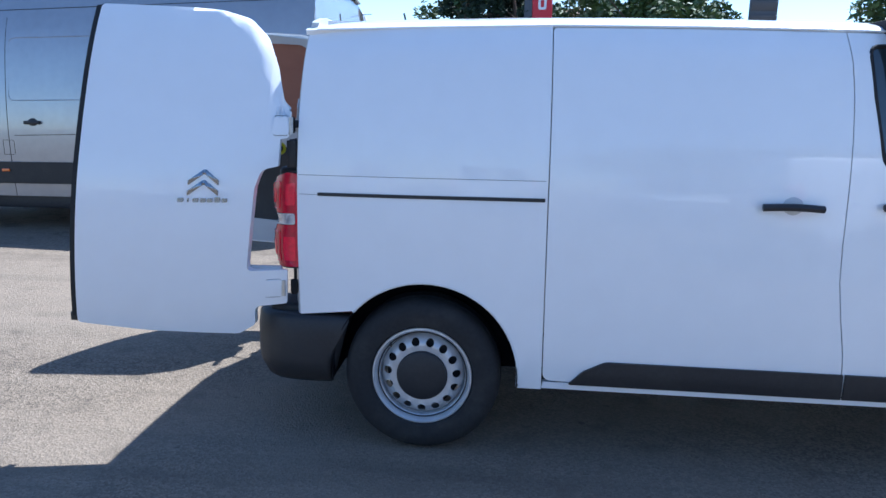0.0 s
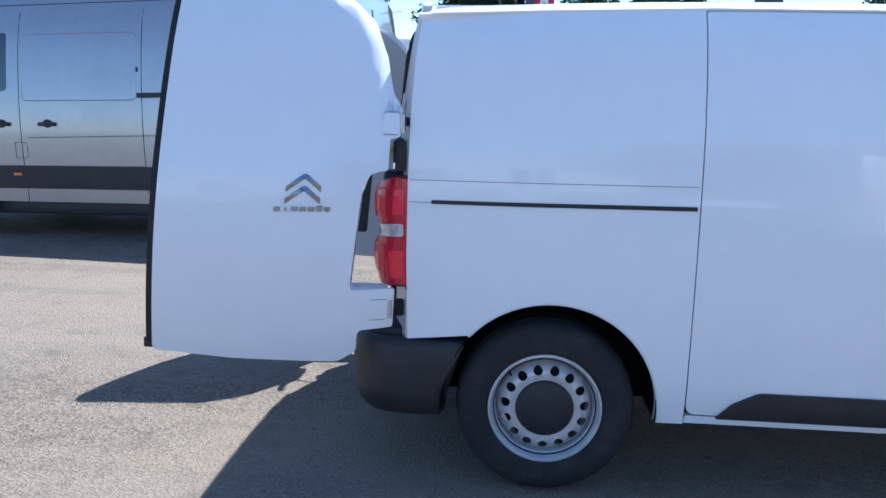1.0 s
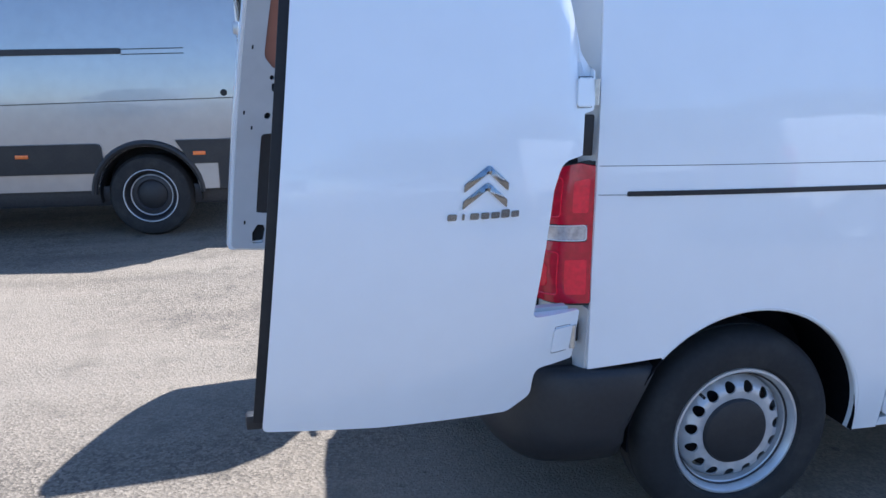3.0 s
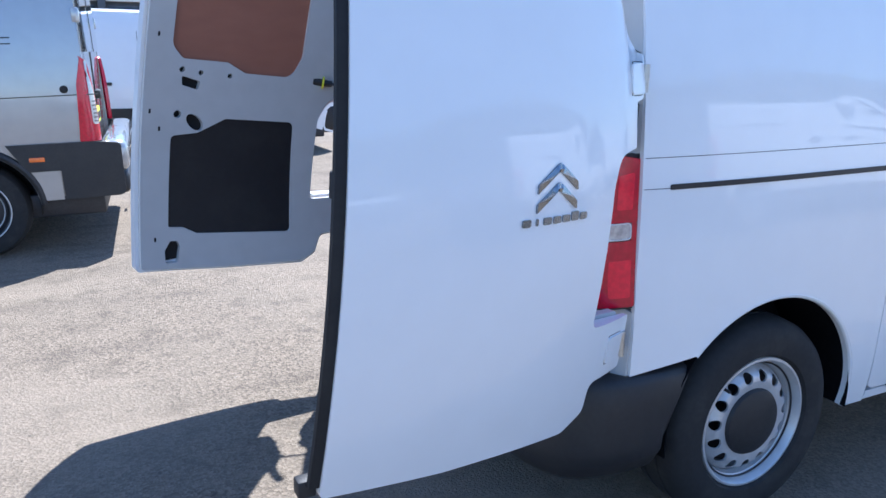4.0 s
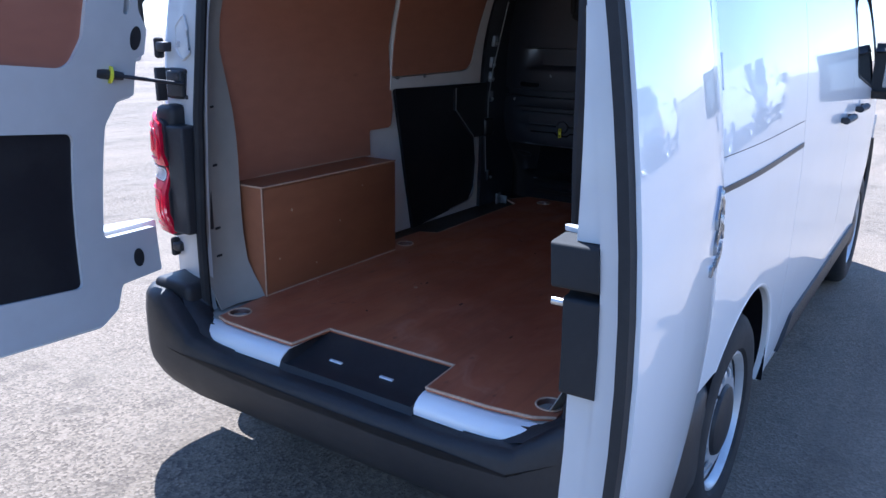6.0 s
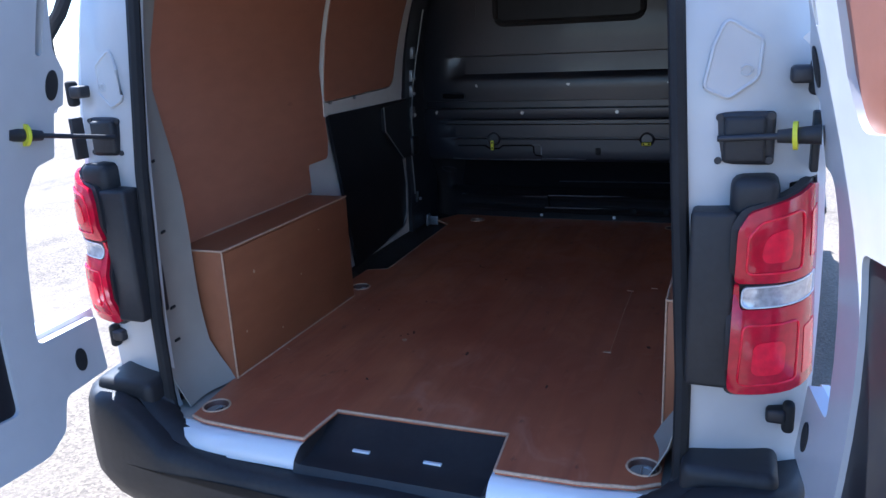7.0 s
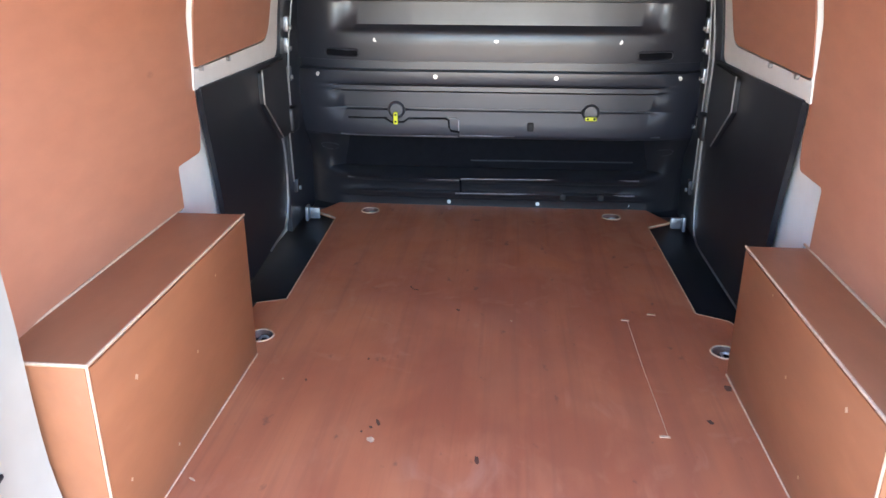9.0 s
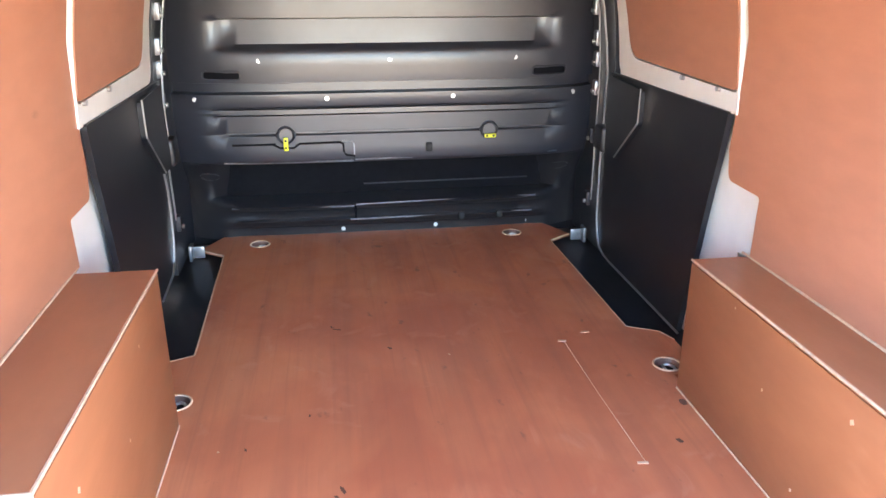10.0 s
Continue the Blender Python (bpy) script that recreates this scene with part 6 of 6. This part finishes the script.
        if band:
            part("door_mirror", box(bx - 0.32, bx - 0.20, *sorted((s * (width / 2 + 0.02), s * (width / 2 + 0.22))), bz + 0.05, bz + 0.33, 0.04, segments=3), BLACK, thing)
        for xa in (axle_r, axle_f):
            ring = arc(xa, r, r + 0.068, 188, -8, 18)
            well = bmesh.new()
            rows = [[well.verts.new((x, s * y, z)) for x, z in ring] for y in (width / 2 - 0.04, width / 2 - 0.32)]
            for k in range(len(ring) - 1):
                well.faces.new((rows[0][k], rows[0][k + 1], rows[1][k + 1], rows[1][k]))
            well.faces.new(rows[1])
            part("arch_liner", solid(well, 0.004), CLOTH, thing)
            wheel_parts(thing, xa, s * (width / 2 - 0.13), r, -1 if s < 0 else 1, dark=wrapped)
    # roof, tail, screen, bonnet
    tops = [0.06 + back_off, 0.11 + back_off, 0.16 + back_off, 0.3, 0.8] + even(0.8, rx, 5) + [rx - 0.15, rx]
    def roof_at(x, t):
        edge = put(1)(x, height - 0.06, 0)[1]
        drop = 0.04 * max(0, (x - rx + 0.4) / 0.4) ** 2 + 0.05 * max(0, (0.3 - x) / 0.2) ** 2
        return (x, t * edge, height - 0.055 * t ** 4 - drop - 0.004)
    part("roof", solid(grid(tops, [k / 8 for k in range(-8, 9)], roof_at), 0.02), paint, thing)
    def tail_at(z, t):
        x = 0.02 + back_off + 0.08 * max(0, (z - 1.2) / (height - 1.2)) ** 2
        return (x, t * (put(1)(0.1, z, 0.015)[1]), z)
    tail = part("tail_door", solid(grid([ride + 0.1, *even(ride + 0.1, height - 0.07, 14), height - 0.07], [k / 8 for k in range(-8, 9)], tail_at), 0.02), paint, thing)
    part("door_joint", tube([(tail_at(z, 0)[0] - 0.002, 0, z) for z in even(ride + 0.2, height - 0.1, 12)], 0.006, 6), RUBBER, tail)
    if length > 4.8:
        for s in (-1, 1):
            pane = rounded([(s * 0.12, 1.42, 0.05), (s * 0.72, 1.42, 0.06), (s * 0.68, 2.10, 0.06), (s * 0.12, 2.10, 0.05)])
            part("tail_window", sheet(pane, lambda y, z, d: (tail_at(z, 0)[0] - 0.026 + d, y, z), 0.006, vs=even(1.42, 2.1, 5)), GLASS, tail, "dark rear door window")
            part("tail_hinge", box(back_off, back_off + 0.05, *sorted((s * (width / 2 - 0.12), s * (width / 2 - 0.03))), 1.62, 1.72, 0.01), paint, tail)
    part("tail_handle", box(back_off - 0.03, back_off + 0.02, -0.03, 0.16, 1.05, 1.12, 0.015), BLACK, tail)
    plate = part("number_plate", box(back_off - 0.012, back_off + 0.01, 0.20, 0.72, 0.88, 1.0, 0.006), YELLOW, tail, "yellow rear number plate")
    part("plate_bar", box(back_off - 0.016, back_off - 0.010, 0.25, 0.67, 0.915, 0.965, 0.002), RUBBER, plate)
    if wrapped:
        part("tail_bumper", box(-0.10, 0.10, -width / 2 + 0.01, width / 2 - 0.01, 0.56, 0.80, 0.07, segments=4), paint, thing, "silver-grey rear bumper")
        part("bumper_valance", box(-0.09, 0.10, -width / 2 + 0.015, width / 2 - 0.015, 0.40, 0.575, 0.05, segments=3), BLACK, thing)
    else:
        part("tail_bumper", box(-0.12, 0.36, -width / 2 - 0.012, width / 2 + 0.012, ride + 0.05, 0.73, 0.07, segments=4), BLACK, thing, "dark plastic rear bumper")
    part("bumper_reflector", box(-0.145, -0.135, -width / 2 + 0.15, -width / 2 + 0.30, 0.42, 0.46, 0.004), RED_BRIGHT, thing)
    w1 = put(1)(bx, bz, 0)[1]
    part("windscreen", solid(grid([k / 8 for k in range(9)], [k / 8 for k in range(-8, 9)], lambda u, t: (bx + (rx - bx) * u + 0.06 * (1 - t * t), t * (w1 - 0.03 + (put(1)(rx, height - 0.1, 0.02)[1] - w1) * u), bz + (height - 0.06 - bz) * u)), 0.006), GLASS, thing)
    part("bonnet", solid(grid([k / 8 for k in range(9)], [k / 8 for k in range(-8, 9)], lambda u, t: (bx + (length - bx - 0.03) * u + 0.04 * (1 - t * t), t * (w1 - 0.03 - 0.13 * u), bz - 0.10 * u - 0.12 * u ** 3 - 0.03 * t ** 4)), 0.012), paint, thing)
    part("nose_bumper", box(length - 0.30, length + 0.04, -width / 2 + 0.12, width / 2 - 0.12, ride, 0.74, 0.12, segments=4), BLACK, thing)
    part("grille", box(length - 0.20, length + 0.01, -0.5, 0.5, 0.62, 0.86, 0.04), BLACK, thing)
    part("underside", box(0.1, length - 0.2, -width / 2 + 0.12, width / 2 - 0.12, ride - 0.05, ride + 0.12, 0.02), DARK_METAL, thing)
    part("cabin_back", box(rx - 0.95, rx - 0.88, -width * 0.36, width * 0.36, ride, height - 0.30, 0.01), CLOTH, thing)
    return thing


big = parked_van("parked_van", "silver-grey high-roof panel van with black mouldings", GREY_PAINT, 5.69, 2.05, 2.64, 0.93, 4.61, 0.30, (5.04, 1.32, 4.26), 1.2, (0.54, 0.78), slide=(2.32, 3.64), wrapped=True)
big.matrix_basis = Matrix.Translation((-0.710, 4.598, 0.02)) @ Matrix.Rotation(radians(174.0), 4, "Z") @ Matrix.Rotation(radians(1.7), 4, "Y")
small = parked_van("parked_van", "small white panel van with black door mouldings", WHITE, 4.75, 1.90, 2.0, 0.82, 3.85, 0.27, (3.40, 1.20, 2.52), 0.95, (0.48, 0.70))
small.matrix_basis = pose(-2.10, 9.6, 0)
tall = parked_van("parked_van", "tall white high-roof van parked further off", WHITE, 5.9, 2.05, 3.3, 0.95, 5.0, 0.30, (4.9, 1.30, 4.1), 1.3, None)
tall.matrix_basis = pose(-2.55, 12.6, 0, 0, 0, 163)
row = parked_van("parked_van", "white panel van parked across the yard", WHITE, 5.0, 1.92, 1.95, 0.85, 3.95, 0.28, (3.75, 1.15, 2.95), 1.0, (0.40, 0.52), "vans across the yard")
row.matrix_basis = pose(3.4, -5.6, 0, 0, 0, 2)
for x, y, a in ((9.4, -5.9, -1), (15.4, -5.6, 1), (-3.2, -14.0, -92), (0.6, -14.4, -90), (4.2, -15.2, 91), (-7.5, -13.5, 87)):
    copy_thing(row, pose(x, y, 0, 0, 0, a))


# ---- distance: trees, house, signs, showroom ----
def leaf_crown(center, size, count, leaf, seed, cone=False):
    """A crown of many small leaves gathered in clumps, with gaps between them."""
    rng = random.Random(seed)
    verts, faces = [], []
    clumps = []
    for _ in range(46):
        while True:
            p = Vector((rng.uniform(-1, 1), rng.uniform(-1, 1), rng.uniform(-1, 1)))
            if p.length < 1 and (p.length > 0.45 or rng.random() < 0.2):
                break
        if cone:
            t = rng.random() ** 1.5
            a = rng.uniform(0, 2 * math.pi)
            p = Vector((math.cos(a) * (1 - t) * 0.9, math.sin(a) * (1 - t) * 0.9, 2 * t - 1))
        clumps.append((p, rng.uniform(0.16, 0.34) * (0.7 if cone else 1)))
    for _ in range(count):
        c, r = rng.choice(clumps)
        d = Vector((rng.gauss(0, 1), rng.gauss(0, 1), rng.gauss(0, 0.8)))
        q = c + d.normalized() * r * rng.random() ** 0.4
        o = Vector((center[0] + q.x * size[0], center[1] + q.y * size[1], center[2] + q.z * size[2]))
        u = Vector((rng.uniform(-1, 1), rng.uniform(-1, 1), rng.uniform(-0.6, 0.6))).normalized()
        v = u.cross(Vector((rng.uniform(-1, 1), rng.uniform(-1, 1), rng.uniform(-1, 1)))).normalized()
        l = leaf * rng.uniform(0.6, 1.3)
        k = len(verts)
        verts += [o - u * l, o + v * l * 0.45 - u * l * 0.1, o + u * l, o - v * l * 0.45]
        faces.append((k, k + 1, k + 2, k + 3))
    me = bpy.data.meshes.new("crown")
    me.from_pydata([tuple(p) for p in verts], [], faces)
    return me


def tree(name, label, height, spread, mat, seed, cone=False):
    rng = random.Random(seed)
    thing = root(name, label, "tree", group="trees beyond the yard")
    bm = bmesh.new()
    pts = [Vector((0.1 * math.sin(k + seed), 0.1 * math.cos(1.7 * k), height * 0.75 * k / 6)) for k in range(7)]
    for k in range(6):
        rod(pts[k], pts[k + 1], 0.20 * (1 - k / 7.5), 0.20 * (1 - (k + 1) / 7.5), 9, bm)
    for k in range(9):
        a = rng.uniform(0, 2 * math.pi)
        s = pts[2 + k % 4]
        e = s + Vector((math.cos(a) * spread * 0.7, math.sin(a) * spread * 0.7, height * (0.02 if cone else 0.22)))
        rod(s, e, 0.07, 0.02, 6, bm)
    part("trunk", bm, BARK, thing)
    me = leaf_crown((0, 0, height * (0.55 if cone else 0.62)), (spread, spread, height * (0.46 if cone else 0.38)), 9000, 0.16 if not cone else 0.14, seed, cone)
    me.materials.append(mat)
    crown = new("crown", me)
    crown.parent = thing
    return thing


broad = tree("broadleaf_tree", "green broadleaf tree beyond the yard", 7.2, 3.2, LEAF, 3)
broad.matrix_basis = pose(6.3, 33.0, 0)
for x, y, a, k in ((7.5, 34.5, 70, 0.97), (8.5, 33.6, 200, 0.92), (4.6, 39.5, 130, 1.0), (19.0, 34.0, 20, 1.0), (-0.6, 38.5, 250, 1.12)):
    copy_thing(broad, pose(x, y, 0, 0, 0, a)).scale = (k, k, k)
fir = tree("conifer", "dark conifer beyond the yard", 9.5, 2.0, NEEDLE, 8, cone=True)
fir.matrix_basis = pose(-1.25, 30.0, 0)
for x, y, a in ((-0.15, 31.0, 100), (0.75, 30.6, 210)):
    copy_thing(fir, pose(x, y, 0, 0, 0, a))

house = root("house", "brick house with a tiled hipped roof", "house", (5.2, 43, 0))
part("wall", box(2.9, 7.4, 40.4, 46, 0, 4.5, 0.02), BRICK, house)
bm = bmesh.new()
roof_pts = [(2.6, 40.1, 4.4), (7.7, 40.1, 4.4), (7.7, 46.3, 4.4), (2.6, 46.3, 4.4), (3.2, 43.2, 6.6), (4.6, 43.2, 6.6)]
vs = [bm.verts.new(p) for p in roof_pts]
for f in ((0, 1, 5, 4), (2, 3, 4, 5), (1, 2, 5), (3, 0, 4), (3, 2, 1, 0)):
    bm.faces.new([vs[i] for i in f])
hr = part("roof", bm, TILE, house, "brown tiled roof")
part("chimney", box(6.2, 6.7, 43.4, 43.9, 5.2, 6.2, 0.02), BRICK, hr)
for x in (3.9, 5.2, 6.5):
    w = part("window", box(x - 0.45, x + 0.45, 40.36, 40.42, 2.6, 3.9, 0.02), PALE, house)
    part("pane", box(x - 0.38, x + 0.38, 40.33, 40.37, 2.68, 3.82, 0.005), GLASS, w)

totem = root("sign_totem", "tall red dealer sign totem with a pale mark", "sign", (1.9, 30, 0))
part("panel", box(1.52, 2.35, 29.4, 29.6, 0.0, 7.2, 0.03), SIGN_RED, totem)
part("side_strip", box(1.18, 1.51, 29.4, 29.6, 0.0, 7.2, 0.03), SIGN_GREY, totem)
mark = rounded([(1.76, 5.06, 0.1), (2.10, 5.06, 0.1), (2.10, 5.62, 0.1), (1.76, 5.62, 0.1)])
part("pale_mark", sheet(mark, lambda x, z, d: (x, 29.38 + d, z), 0.02, holes=[rounded([(1.86, 5.16, 0.05), (2.0, 5.16, 0.05), (2.0, 5.45, 0.05), (1.86, 5.45, 0.05)])]), PALE, totem)
pylon = root("sign_pylon", "dark grey louvred sign pylon", "sign", (9.9, 26, 0))
part("panel", box(9.40, 10.38, 25.9, 26.1, 0.0, 6.4, 0.03), SIGN_GREY, pylon)
for k in range(12):
    part("louvre", turned(box(-0.47, 0.47, -0.02, 0.02, -0.16, 0.16, 0.01), Matrix.Translation((9.89, 25.87, 0.6 + 0.48 * k)) @ Matrix.Rotation(radians(12), 4, "X")), SIGN_GREY, pylon)

shop = root("showroom", "low grey clad workshop with dark glazing", "building", (-5, 30, 0))
part("wall", box(-15, 5.0, 24, 29, 0, 3.4, 0.05), SIGN_GREY, shop)
part("fascia", box(-15.2, 5.2, 23.75, 24.0, 2.9, 3.5, 0.03), PALE, shop, "pale grey fascia band")
for k in range(9):
    x = -13.9 + 2.2 * k
    w = part("window", box(x - 0.98, x + 0.98, 23.90, 23.97, 0.3, 2.8, 0.02), SIGN_GREY, shop)
    part("pane", box(x - 0.92, x + 0.92, 23.86, 23.92, 0.36, 2.74, 0.01), GLASS, w)
    part("post", box(x + 0.99, x + 1.21, 23.6, 23.8, 0.0, 3.0, 0.02), SIGN_GREY, shop)
# low boundary hedge and wall behind the camera's side close the yard
hedge = leaf_crown((27, -24, 3.4), (21, 2.5, 4.0), 22000, 0.36, 21)
hedge.materials.append(LEAF)
tagged(new("hedge", hedge), "tall overgrown green hedge along the yard", "hedge", kind="stuff")
